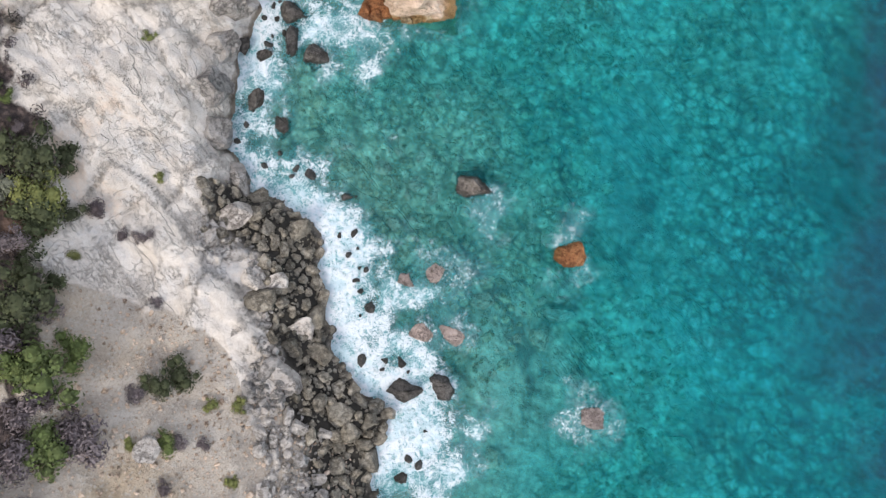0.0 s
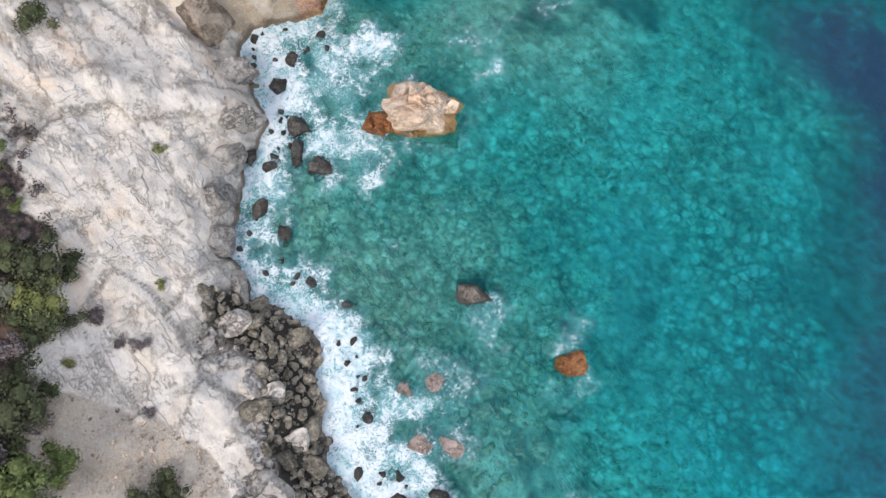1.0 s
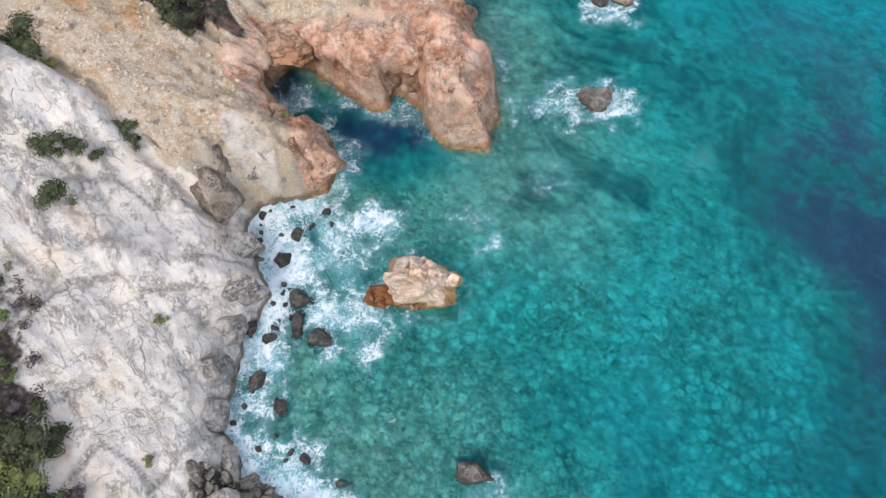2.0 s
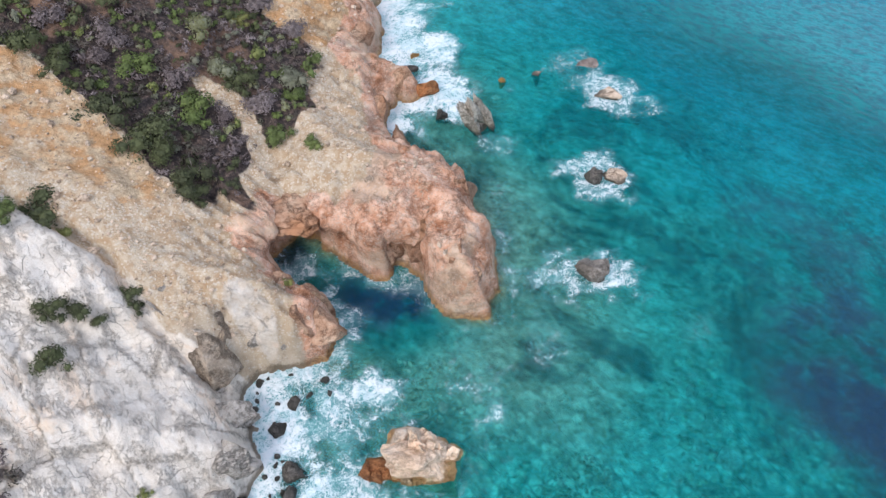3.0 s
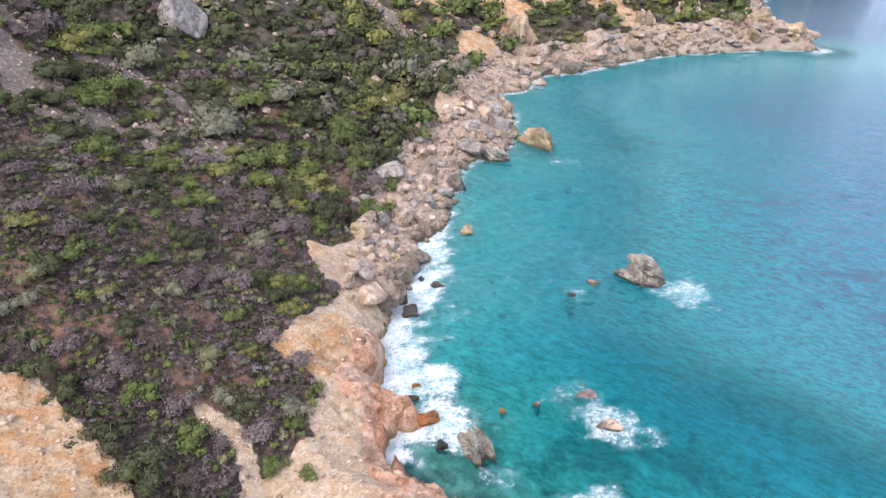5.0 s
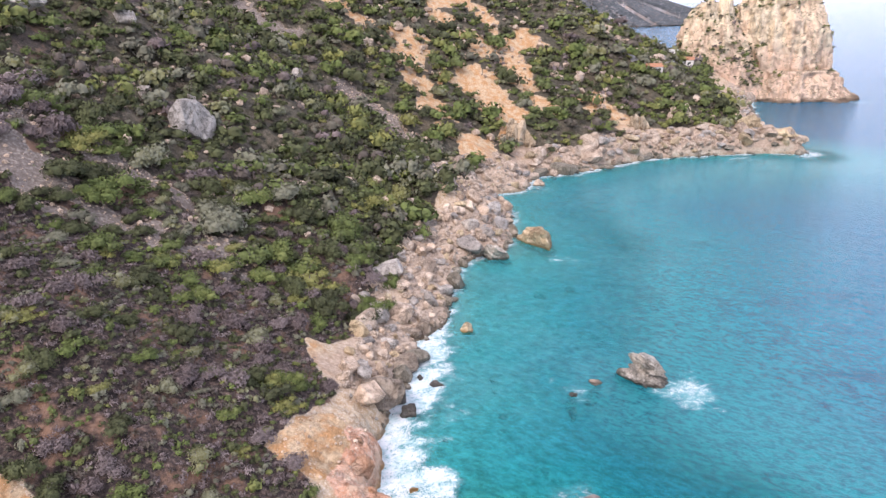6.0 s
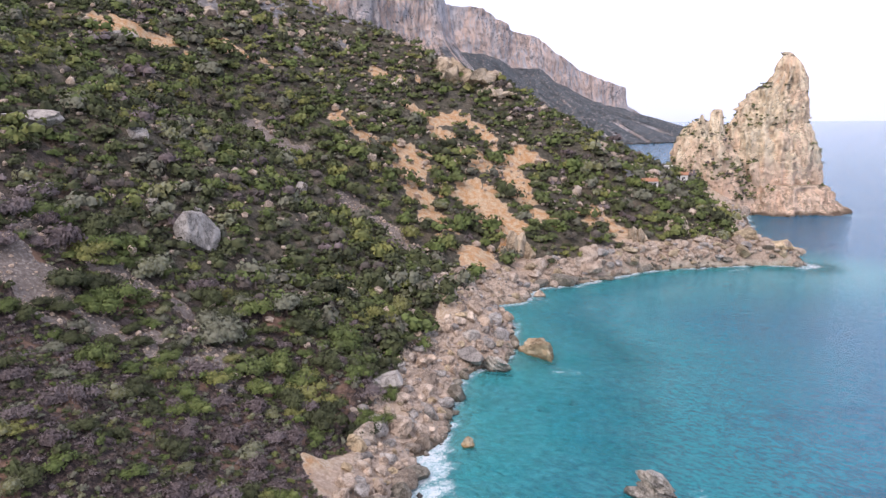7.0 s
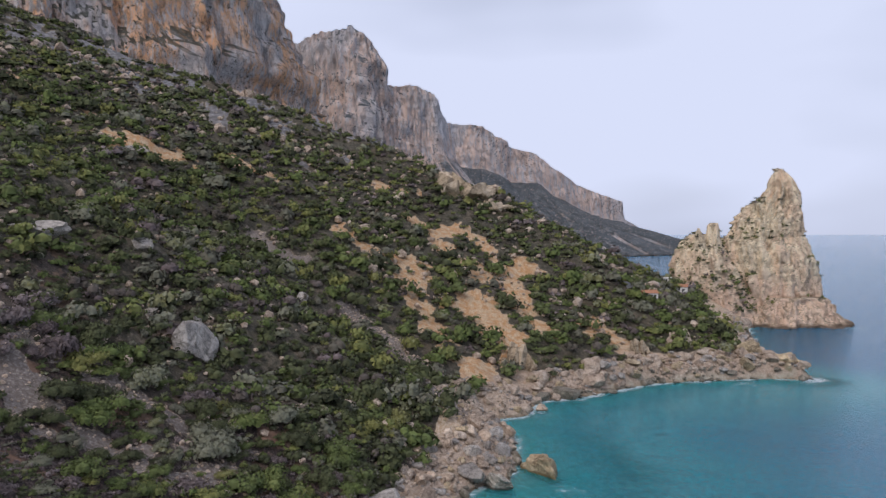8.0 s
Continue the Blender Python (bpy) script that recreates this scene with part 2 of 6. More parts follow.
# ---- materials ----
class Nodes:
    """A short way to write a node material."""

    def __init__(self, name):
        self.mat = bpy.data.materials.new(name)
        self.mat.use_nodes = True
        self.t = self.mat.node_tree
        self.t.nodes.clear()
        self.out = self.t.nodes.new("ShaderNodeOutputMaterial")
        self.pos = self.t.nodes.new("ShaderNodeNewGeometry").outputs["Position"]

    def put(self, socket, value):
        if isinstance(value, bpy.types.NodeSocket):
            self.t.links.new(value, socket)
        elif isinstance(value, (tuple, list)) and len(value) == 3 and len(socket.default_value) == 4:
            socket.default_value = (*value, 1)
        else:
            socket.default_value = value

    def node(self, kind, outputs=0, **inputs):
        n = self.t.nodes.new(kind)
        for key, value in inputs.items():
            self.put(n.inputs[key], value)
        return n.outputs[outputs]

    def noise(self, scale, detail=5.0, rough=0.55, vec=None, warp=0.0):
        return self.node("ShaderNodeTexNoise", 0, Vector=vec or self.pos, Scale=scale, Detail=detail, Roughness=rough, Distortion=warp)

    def cells(self, scale, feature="F1", vec=None, rand=1.0, out="Distance"):
        n = self.t.nodes.new("ShaderNodeTexVoronoi")
        n.feature = feature
        self.put(n.inputs["Vector"], vec or self.pos)
        self.put(n.inputs["Scale"], scale)
        self.put(n.inputs["Randomness"], rand)
        return n.outputs[out]

    def fissures(self, scale, width, vec=None, detail=4.0, rough=0.55, patch=0.2, lo=0.42, hi=0.58):
        """Thin winding cracks that come and go."""
        r = self.math("ABSOLUTE", self.math("SUBTRACT", self.noise(scale, detail, rough, vec, 0.25), 0.5))
        return self.math("MULTIPLY", self.span(r, 0.0, width, 1.0, 0.0), self.span(self.noise(patch, 4, 0.6), lo, hi))

    def y(self):
        n = self.t.nodes.new("ShaderNodeSeparateXYZ")
        self.put(n.inputs[0], self.pos)
        return n.outputs[1]

    def crisp(self, name, reach=0.5):
        """An attribute whose soft border is broken up."""
        a = self.attr(name)
        return self.span(self.math("ADD", a, self.math("MULTIPLY", self.math("SUBTRACT", self.noise(0.9, 8, 0.72), 0.5), reach * 2)), 0.36, 0.64)

    def stretch(self, scale, turn=(0, 0, 0), vec=None):
        """Turned by degrees, then scaled."""
        for key, value in (("Rotation", [radians(a) for a in turn]), ("Scale", scale)):
            n = self.t.nodes.new("ShaderNodeMapping")
            self.put(n.inputs["Vector"], vec or self.pos)
            n.inputs[key].default_value = value
            vec = n.outputs[0]
        return vec

    def bent(self, amount, scale, vec=None):
        """The position, shaken by a noise."""
        n = self.t.nodes.new("ShaderNodeTexNoise")
        self.put(n.inputs["Vector"], vec or self.pos)
        n.inputs["Scale"].default_value = scale
        a = self.t.nodes.new("ShaderNodeVectorMath")
        a.operation = "MULTIPLY_ADD"
        self.put(a.inputs[0], n.outputs["Color"])
        a.inputs[1].default_value = (amount,) * 3
        self.put(a.inputs[2], vec or self.pos)
        return a.outputs[0]

    def math(self, op, a, b=0.0, c=None):
        n = self.t.nodes.new("ShaderNodeMath")
        n.operation = op
        self.put(n.inputs[0], a)
        self.put(n.inputs[1], b)
        if c is not None:
            self.put(n.inputs[2], c)
        return n.outputs[0]

    def span(self, v, a, b, lo=0.0, hi=1.0):
        """v from a to b becomes lo to hi, smoothly and clamped."""
        n = self.t.nodes.new("ShaderNodeMapRange")
        n.interpolation_type = "SMOOTHSTEP"
        for k, value in enumerate((v, a, b, lo, hi)):
            self.put(n.inputs[k], value)
        return n.outputs[0]

    def mix(self, fac, a, b, blend="MIX"):
        n = self.t.nodes.new("ShaderNodeMix")
        n.data_type, n.blend_type = "RGBA", blend
        self.put(n.inputs["Factor"], fac)
        self.put(n.inputs["A"], a)
        self.put(n.inputs["B"], b)
        return n.outputs["Result"]

    def ramp(self, fac, *stops):
        n = self.t.nodes.new("ShaderNodeValToRGB")
        e = n.color_ramp.elements
        while len(e) < len(stops):
            e.new(0.5)
        for k, (p, c) in enumerate(stops):
            e[k].position, e[k].color = p, (*c, 1)
        self.put(n.inputs[0], fac)
        return n.outputs[0]

    def attr(self, name):
        n = self.t.nodes.new("ShaderNodeAttribute")
        n.attribute_name = name
        return n.outputs["Fac"]

    def bump(self, height, strength, dist, normal=None):
        n = self.t.nodes.new("ShaderNodeBump")
        self.put(n.inputs["Height"], height)
        n.inputs["Strength"].default_value, n.inputs["Distance"].default_value = strength, dist
        if normal:
            self.put(n.inputs["Normal"], normal)
        return n.outputs[0]

    def up(self):
        n = self.t.nodes.new("ShaderNodeSeparateXYZ")
        self.put(n.inputs[0], self.t.nodes.new("ShaderNodeNewGeometry").outputs["True Normal"])
        return n.outputs[2]

    def z(self):
        n = self.t.nodes.new("ShaderNodeSeparateXYZ")
        self.put(n.inputs[0], self.pos)
        return n.outputs[2]

    def surface(self, color, rough=0.85, normal=None, spec=0.3, **more):
        n = self.t.nodes.new("ShaderNodeBsdfPrincipled")
        self.put(n.inputs["Base Color"], color)
        self.put(n.inputs["Roughness"], rough)
        self.put(n.inputs["Specular IOR Level"], spec)
        if normal:
            self.put(n.inputs["Normal"], normal)
        for key, value in more.items():
            self.put(n.inputs[key.replace("_", " ")], value)
        return n.outputs[0]

    def done(self, shader):
        self.t.links.new(shader, self.out.inputs[0])
        return self.mat


def ground_material():
    n = Nodes("ground")
    big, mid, fine = n.noise(0.05, 4), n.noise(0.35, 6, 0.6), n.noise(3.0, 6, 0.65)
    # pale limestone slabs with strained bands and cracks
    lay = n.stretch((0.45, 1.0, 1.0), (0, 0, 49), n.bent(0.8, 0.5))
    band = n.math("ADD", n.math("MULTIPLY", n.noise(0.35, 10, 0.75, lay), 0.6), n.math("MULTIPLY", n.noise(2.6, 9, 0.78, lay), 0.4))
    slab = n.ramp(band, (0.33, (0.42, 0.345, 0.275)), (0.42, (0.57, 0.495, 0.415)), (0.5, (0.655, 0.575, 0.49)), (0.58, (0.72, 0.65, 0.57)), (0.72, (0.61, 0.545, 0.475)))
    slab = n.mix(n.span(n.noise(0.15, 9, 0.72, n.stretch((0.6, 1, 1), (0, 0, 49)), 0.4), 0.53, 0.66, 0, 0.6), slab, (0.72, 0.53, 0.375))
    slab = n.mix(n.span(n.noise(0.22, 8, 0.72), 0.54, 0.66, 0, 0.45), slab, (0.55, 0.53, 0.51))
    slab = n.mix(n.span(n.noise(1.3, 10, 0.85), 0.54, 0.63, 0, 0.25), slab, (0.36, 0.32, 0.28))
    slab = n.mix(n.span(n.noise(7.0, 8, 0.8, lay), 0.52, 0.66, 0, 0.2), slab, (0.38, 0.34, 0.30))
    one = n.math("MULTIPLY", n.fissures(0.30, 0.010, n.stretch((0.12, 1.0, 1.0), (0, 0, 51), n.bent(0.18, 1.6)), 3, 0.45, 0.09, 0.46, 0.56), 0.34)
    two = n.math("MULTIPLY", n.fissures(0.85, 0.016, n.stretch((0.18, 1.0, 1.0), (0, 0, 46), n.bent(0.12, 2.5)), 3, 0.45, 0.16, 0.48, 0.6), 0.26)
    three = n.math("MULTIPLY", n.fissures(0.6, 0.012, n.stretch((1.0, 0.22, 1.0), (0, 0, 66), n.bent(0.15, 2.0)), 3, 0.45, 0.14, 0.48, 0.6), 0.28)
    four = n.math("MULTIPLY", n.fissures(2.2, 0.035, n.stretch((0.45, 1.0, 1.0), (0, 0, 55)), 6, 0.7, 0.35, 0.5, 0.62), 0.3)
    torn = n.math("MULTIPLY", n.attr("joint"), n.span(n.noise(2.4, 6, 0.7), 0.42, 0.62, 0.0, 0.45))
    cracks = n.math("SUBTRACT", 1.0, n.math("MAXIMUM", torn, n.math("MAXIMUM", n.math("MAXIMUM", one, two), n.math("MAXIMUM", three, four))))
    slab = n.mix(1.0, slab, n.node("ShaderNodeCombineColor", 0, Red=cracks, Green=cracks, Blue=cracks), "MULTIPLY")
    # stony earth
    pebble = n.cells(4.5, "F1", n.bent(0.2, 4.0), out="Color")
    stone = n.span(n.node("ShaderNodeSeparateColor", 0, Color=pebble), 0.82, 0.9)
    earth = n.ramp(n.math("ADD", n.math("MULTIPLY", mid, 0.6), n.math("MULTIPLY", fine, 0.4)), (0.33, (0.31, 0.255, 0.205)), (0.5, (0.46, 0.39, 0.315)), (0.66, (0.57, 0.50, 0.42)))
    earth = n.mix(n.span(big, 0.45, 0.6), earth, n.mix(0.5, earth, (0.43, 0.30, 0.16)))
    earth = n.mix(n.span(n.noise(4.0, 8, 0.8), 0.52, 0.64, 0, 0.5), earth, (0.22, 0.175, 0.135))
    earth = n.mix(n.math("MULTIPLY", stone, 0.5), earth, (0.52, 0.47, 0.40))
    earth = n.mix(n.attr("sandy"), earth, n.mix(n.span(n.noise(0.8, 9, 0.75), 0.38, 0.62), n.mix(big, (0.38, 0.275, 0.18), (0.45, 0.285, 0.155)), (0.57, 0.465, 0.345)))
    earth = n.mix(n.math("MULTIPLY", stone, n.math("MULTIPLY", n.attr("sandy"), 0.55)), earth, (0.72, 0.65, 0.55))
    # orange rock and red earth
    orange = n.ramp(n.noise(0.34, 9, 0.7, None, 0.5), (0.30, (0.27, 0.115, 0.06)), (0.42, (0.54, 0.27, 0.16)), (0.52, (0.71, 0.43, 0.30)), (0.66, (0.80, 0.60, 0.46)))
    orange = n.mix(n.span(n.noise(1.8, 10, 0.82), 0.52, 0.62, 0, 0.6), orange, (0.22, 0.10, 0.06))
    edge = n.math("MAXIMUM", n.fissures(0.5, 0.02, n.stretch((0.4, 1, 1), (0, 0, 20), n.bent(0.6, 0.8)), 6, 0.62, 0.2), n.fissures(1.6, 0.04, None, 6, 0.65, 0.4))
    orange = n.mix(n.math("MULTIPLY", edge, 0.55), orange, (0.17, 0.075, 0.045))
    orange = n.mix(n.span(n.noise(0.13, 6, 0.65), 0.5, 0.62, 0, 0.6), orange, (0.56, 0.43, 0.31))
    orange = n.mix(n.math("MULTIPLY", stone, 0.5), orange, (0.60, 0.47, 0.38))
    # litter and dry undergrowth between the shrubs, darkened for the shade in the gaps
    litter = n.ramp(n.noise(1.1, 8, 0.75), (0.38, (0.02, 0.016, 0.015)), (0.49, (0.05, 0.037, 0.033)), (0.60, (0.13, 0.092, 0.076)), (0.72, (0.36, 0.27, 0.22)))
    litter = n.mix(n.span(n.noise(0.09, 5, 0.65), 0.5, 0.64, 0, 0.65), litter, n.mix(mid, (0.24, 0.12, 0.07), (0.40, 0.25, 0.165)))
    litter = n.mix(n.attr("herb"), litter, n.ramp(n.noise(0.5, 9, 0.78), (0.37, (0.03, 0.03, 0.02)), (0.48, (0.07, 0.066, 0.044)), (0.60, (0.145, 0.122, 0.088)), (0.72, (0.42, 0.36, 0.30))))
    # grey scree
    scree = n.ramp(n.noise(1.2, 6, 0.7), (0.3, (0.10, 0.08, 0.068)), (0.5, (0.19, 0.155, 0.132)), (0.62, (0.30, 0.26, 0.225)), (0.76, (0.46, 0.42, 0.38)))
    scree = n.mix(n.span(n.y(), 420.0, 520.0, 0.0, 0.9), scree, n.ramp(n.noise(0.25, 9, 0.78), (0.36, (0.06, 0.065, 0.06)), (0.5, (0.165, 0.16, 0.165)), (0.66, (0.38, 0.37, 0.37))))
    col = n.mix(n.crisp("slab", 0.3), earth, slab)
    col = n.mix(n.crisp("scree"), col, scree)
    col = n.mix(n.crisp("orange", 0.4), col, orange)
    col = n.mix(n.crisp("scar"), col, n.mix(1.0, n.mix(n.span(mid, 0.4, 0.6), (0.52, 0.30, 0.145), (0.58, 0.44, 0.29)), n.ramp(n.noise(1.6, 9, 0.8), (0.35, (0.55, 0.5, 0.45)), (0.6, (1.1, 1.1, 1.1))), "MULTIPLY"))
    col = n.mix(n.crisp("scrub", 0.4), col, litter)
    beach = n.ramp(n.noise(0.9, 8, 0.75), (0.3, (0.20, 0.155, 0.125)), (0.48, (0.41, 0.315, 0.24)), (0.62, (0.57, 0.455, 0.36)), (0.78, (0.66, 0.57, 0.475)))
    col = n.mix(n.math("MULTIPLY", n.attr("beach"), n.math("SUBTRACT", 1.0, n.attr("scrub"))), col, beach)
    # sea bed of rounded stones and sand, dark weed
    vec = n.bent(0.9, 0.6)
    small, large = n.cells(0.75, "F1", vec), n.cells(0.30, "F1", n.bent(2.0, 0.4))
    tint = n.node("ShaderNodeSeparateColor", 0, Color=n.cells(0.75, "F1", vec, out="Color"))
    tiny = n.cells(1.7, "F1", n.bent(0.4, 1.2))
    # rounding and gap shade of the stones painted in: pale middles, dark edges
    stones = n.math("ADD", n.math("MULTIPLY", n.span(small, 0.15, 0.75, 1.0, 0.0), 0.45), n.math("ADD", n.math("MULTIPLY", n.span(large, 0.15, 0.75, 1.0, 0.0), 0.3), n.math("MULTIPLY", n.span(tiny, 0.1, 0.8, 1.0, 0.0), 0.25)))
    stones = n.math("MULTIPLY", stones, n.span(n.noise(0.7, 9, 0.75), 0.3, 0.62, 0.35, 1.15))
    bed = n.mix(n.span(tint, 0.0, 1.0), (0.33, 0.29, 0.20), (0.54, 0.50, 0.38))
    bed = n.mix(n.span(stones, 0.0, 0.7, 0.35, 1.0), (0.05, 0.055, 0.042), bed)
    gap = n.math("MINIMUM", n.span(n.cells(0.75, "DISTANCE_TO_EDGE", vec), 0.0, 0.09), n.span(n.cells(0.30, "DISTANCE_TO_EDGE", n.bent(2.0, 0.4)), 0.0, 0.05))
    bed = n.mix(n.math("MULTIPLY", n.math("SUBTRACT", 1.0, gap), n.math("MULTIPLY", n.span(n.noise(0.16, 5, 0.65), 0.38, 0.6, 0.05, 0.6), n.span(n.y(), 22.0, 44.0, 1.0, 0.1))), bed, (0.035, 0.04, 0.032))
    bed = n.mix(n.span(n.y(), 24.0, 46.0, 0.0, 0.65), bed, n.ramp(n.noise(0.16, 8, 0.7, None, 0.6), (0.36, (0.10, 0.105, 0.08)), (0.5, (0.33, 0.32, 0.24)), (0.66, (0.52, 0.50, 0.40))))
    bed = n.mix(n.span(n.noise(0.03, 5, 0.6, None, 0.4), 0.52, 0.64, 0, 0.75), bed, n.mix(n.noise(0.6, 6, 0.7), (0.30, 0.32, 0.27), (0.46, 0.46, 0.38)))
    bed = n.mix(n.span(n.noise(0.07, 8, 0.72, n.stretch((1, 0.6, 1), (0, 0, -20)), 0.5), 0.49, 0.62, 0.0, n.span(n.y(), 70.0, 120.0, 0.8, 0.15)), bed, (0.022, 0.028, 0.03))
    # kelp offshore; in the cove the same dark colour paints in its deep shade
    bed = n.mix(n.math("MULTIPLY", n.attr("kelp_shade"), n.span(n.noise(0.35, 8, 0.75), 0.3, 0.55, 0.55, 1.0)), bed, (0.016, 0.018, 0.026))
    bed = n.mix(n.attr("sand"), bed, n.mix(n.span(n.noise(0.25, 8, 0.7), 0.4, 0.65), (0.62, 0.62, 0.53), (0.38, 0.37, 0.29)))
    bed = n.mix(n.math("MULTIPLY", n.span(n.noise(2.2, 8, 0.8), 0.5, 0.62, 0, 0.55), n.math("SUBTRACT", 1.0, n.attr("sand"))), bed, (0.06, 0.06, 0.045))
    col = n.mix(n.attr("bed"), col, bed)
    # dark wet weed line at the water
    col = n.mix(n.math("MULTIPLY", n.span(n.math("ADD", n.z(), n.math("MULTIPLY", n.noise(0.5, 7, 0.7), -3.0)), n.math("MULTIPLY_ADD", n.attr("orange"), 0.4, -0.1), n.math("MULTIPLY_ADD", n.attr("orange"), -0.1, -1.2), 0, 0.85), n.attr("weed")), col, n.mix(n.attr("orange"), (0.10, 0.075, 0.048), n.mix(n.span(n.noise(1.3, 6, 0.7), 0.4, 0.6), (0.17, 0.085, 0.03), (0.40, 0.22, 0.07))))
    # ground in the boulder heap painted near black for the shade in its gaps
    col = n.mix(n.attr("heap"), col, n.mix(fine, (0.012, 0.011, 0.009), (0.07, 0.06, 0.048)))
    h = n.math("ADD", n.math("MULTIPLY", mid, 0.45), n.math("ADD", n.math("MULTIPLY", fine, 0.4), n.math("MULTIPLY", n.noise(9.0, 6, 0.75), 0.12)))
    h = n.math("MULTIPLY", h, n.math("MULTIPLY_ADD", n.attr("slab"), -0.5, 1.0))
    h = n.math("ADD", h, n.math("MULTIPLY", n.math("MULTIPLY", cracks, n.attr("slab")), 0.8))
    h = n.math("ADD", h, n.math("MULTIPLY", stone, 0.12))
    h = n.math("ADD", h, n.math("MULTIPLY", n.math("MULTIPLY", edge, -0.25), n.attr("orange")))
    return n.done(n.surface(col, n.span(fine, 0.3, 0.7, 0.75, 0.95), n.bump(h, 0.8, 0.9), 0.25))


def water_material():
    n = Nodes("sea_water")
    depth, foam = n.attr("depth"), n.attr("foam")
    swell = n.noise(0.10, 4, 0.55, n.stretch((1.0, 2.2, 1.0), (0, 0, 25)))
    chop = n.noise(0.5, 6, 0.66, n.stretch((1.0, 2.0, 1.0), (0, 0, 35), n.bent(1.0, 0.3)))
    tiny = n.noise(1.3, 5, 0.65, n.stretch((1.0, 1.6, 1.0), (0, 0, 20)))
    h = n.math("ADD", n.math("MULTIPLY", swell, 1.1), n.math("ADD", n.math("MULTIPLY", chop, 0.8), n.math("MULTIPLY", tiny, 0.22)))
    nrm = n.bump(h, 0.7, 1.0)
    body = n.ramp(n.span(depth, 0, 40), (0.0, (0.01, 0.40, 0.41)), (0.05, (0.0, 0.33, 0.365)), (0.13, (0.0, 0.235, 0.275)), (0.21, (0.0, 0.225, 0.27)), (0.32, (0.0, 0.22, 0.275)), (0.5, (0.0, 0.19, 0.265)), (1.0, (0.003, 0.13, 0.235)))
    milky = n.attr("milky")
    body = n.mix(n.math("MULTIPLY", milky, n.span(n.noise(0.06, 6, 0.65, None, 0.5), 0.3, 0.65, 0.45, 1.0)), body, (0.10, 0.36, 0.385))
    # navy for weed offshore, and for the shade painted into cove and cave
    drowned = n.math("MULTIPLY", n.attr("weed_shade"), n.span(n.math("ADD", n.math("MULTIPLY", n.noise(0.07, 6, 0.65, None, 0.6), 0.6), n.math("MULTIPLY_ADD", n.noise(0.35, 7, 0.7, None, 0.5), 0.4, n.math("MULTIPLY", n.math("SUBTRACT", n.attr("weed_shade"), 0.8), 0.16))), 0.42, 0.56))
    body = n.mix(drowned, body, (0.0, 0.045, 0.11))
    # dark and bright faces of the ripples painted into the water's colour
    ripple_shade = n.math("ADD", n.math("MULTIPLY", chop, 0.6), n.math("MULTIPLY", tiny, 0.4))
    body = n.mix(n.span(ripple_shade, 0.42, 0.60, 0.0, 0.8), body, n.mix(0.65, body, (0.0, 0.03, 0.08)))
    body = n.mix(n.math("MULTIPLY", n.span(foam, 0.1, 0.9), 0.75), body, (0.30, 0.56, 0.57))
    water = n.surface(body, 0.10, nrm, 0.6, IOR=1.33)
    tint = n.ramp(n.span(depth, 0, 10), (0.0, (0.80, 1.0, 0.97)), (0.15, (0.24, 0.87, 0.95)), (0.4, (0.05, 0.79, 0.94)), (1.0, (0.005, 0.52, 0.80)))
    # the same ripple shading dims the tint of the clear water
    dim = n.span(ripple_shade, 0.40, 0.62, 1.14, 0.80)
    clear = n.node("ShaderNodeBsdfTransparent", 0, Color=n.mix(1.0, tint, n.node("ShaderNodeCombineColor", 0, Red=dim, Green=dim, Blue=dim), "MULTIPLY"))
    see = n.math("MULTIPLY", n.math("POWER", 2.718, n.math("MULTIPLY", depth, -0.05)), n.span(depth, 5.5, 11.5, 1.0, 0.0))
    see = n.math("MULTIPLY", see, n.math("MULTIPLY_ADD", n.math("MINIMUM", drowned, 1.0), -0.5, 1.0))
    see = n.math("MULTIPLY", see, n.math("MULTIPLY_ADD", milky, -0.55, 1.0))
    see = n.math("MULTIPLY", see, n.span(n.math("ADD", foam, n.math("MULTIPLY", chop, 0.3)), 0.25, 1.1, 1.0, 0.3))
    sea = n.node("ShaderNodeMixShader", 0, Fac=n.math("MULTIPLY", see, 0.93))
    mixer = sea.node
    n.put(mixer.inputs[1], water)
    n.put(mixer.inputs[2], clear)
    # lacy foam
    p = n.bent(0.7, 0.9)
    cloudy = n.math("ADD", n.math("MULTIPLY", n.span(n.noise(0.30, 6, 0.62, None, 0.9), 0.3, 0.7), 0.6), n.math("MULTIPLY", n.span(n.noise(1.1, 5, 0.62), 0.3, 0.7), 0.4))
    load = n.math("ADD", foam, n.math("MULTIPLY", n.math("SUBTRACT", cloudy, 0.5), 0.55))
    def wisp(scale, thin, thick, detail):
        wide = n.span(load, 0.32, 1.2, thin, thick)
        r = n.math("ABSOLUTE", n.math("SUBTRACT", n.noise(scale, detail, 0.6, p, 0.7), 0.5))
        return n.span(r, n.math("MULTIPLY", wide, 0.35), wide, 1.0, 0.0)
    web = n.math("MAXIMUM", n.math("MAXIMUM", wisp(0.55, 0.010, 0.115, 5), wisp(1.25, 0.012, 0.11, 4)), n.math("MULTIPLY", wisp(2.9, 0.016, 0.10, 3), 0.85))
    froth = n.span(n.math("ADD", n.noise(4.5, 7, 0.75), n.math("MULTIPLY", load, 0.35)), 0.52, 0.78, 0.12, 1.0)
    mask = n.math("MULTIPLY", n.math("MULTIPLY", web, froth), n.span(load, 0.2, 0.55, 0.0, 0.95))
    white = n.surface(n.mix(n.span(cloudy, 0.3, 0.7), (0.54, 0.66, 0.69), (0.72, 0.75, 0.76)), 0.7, n.bump(n.math("ADD", cloudy, web), 0.6, 0.4), 0.2)
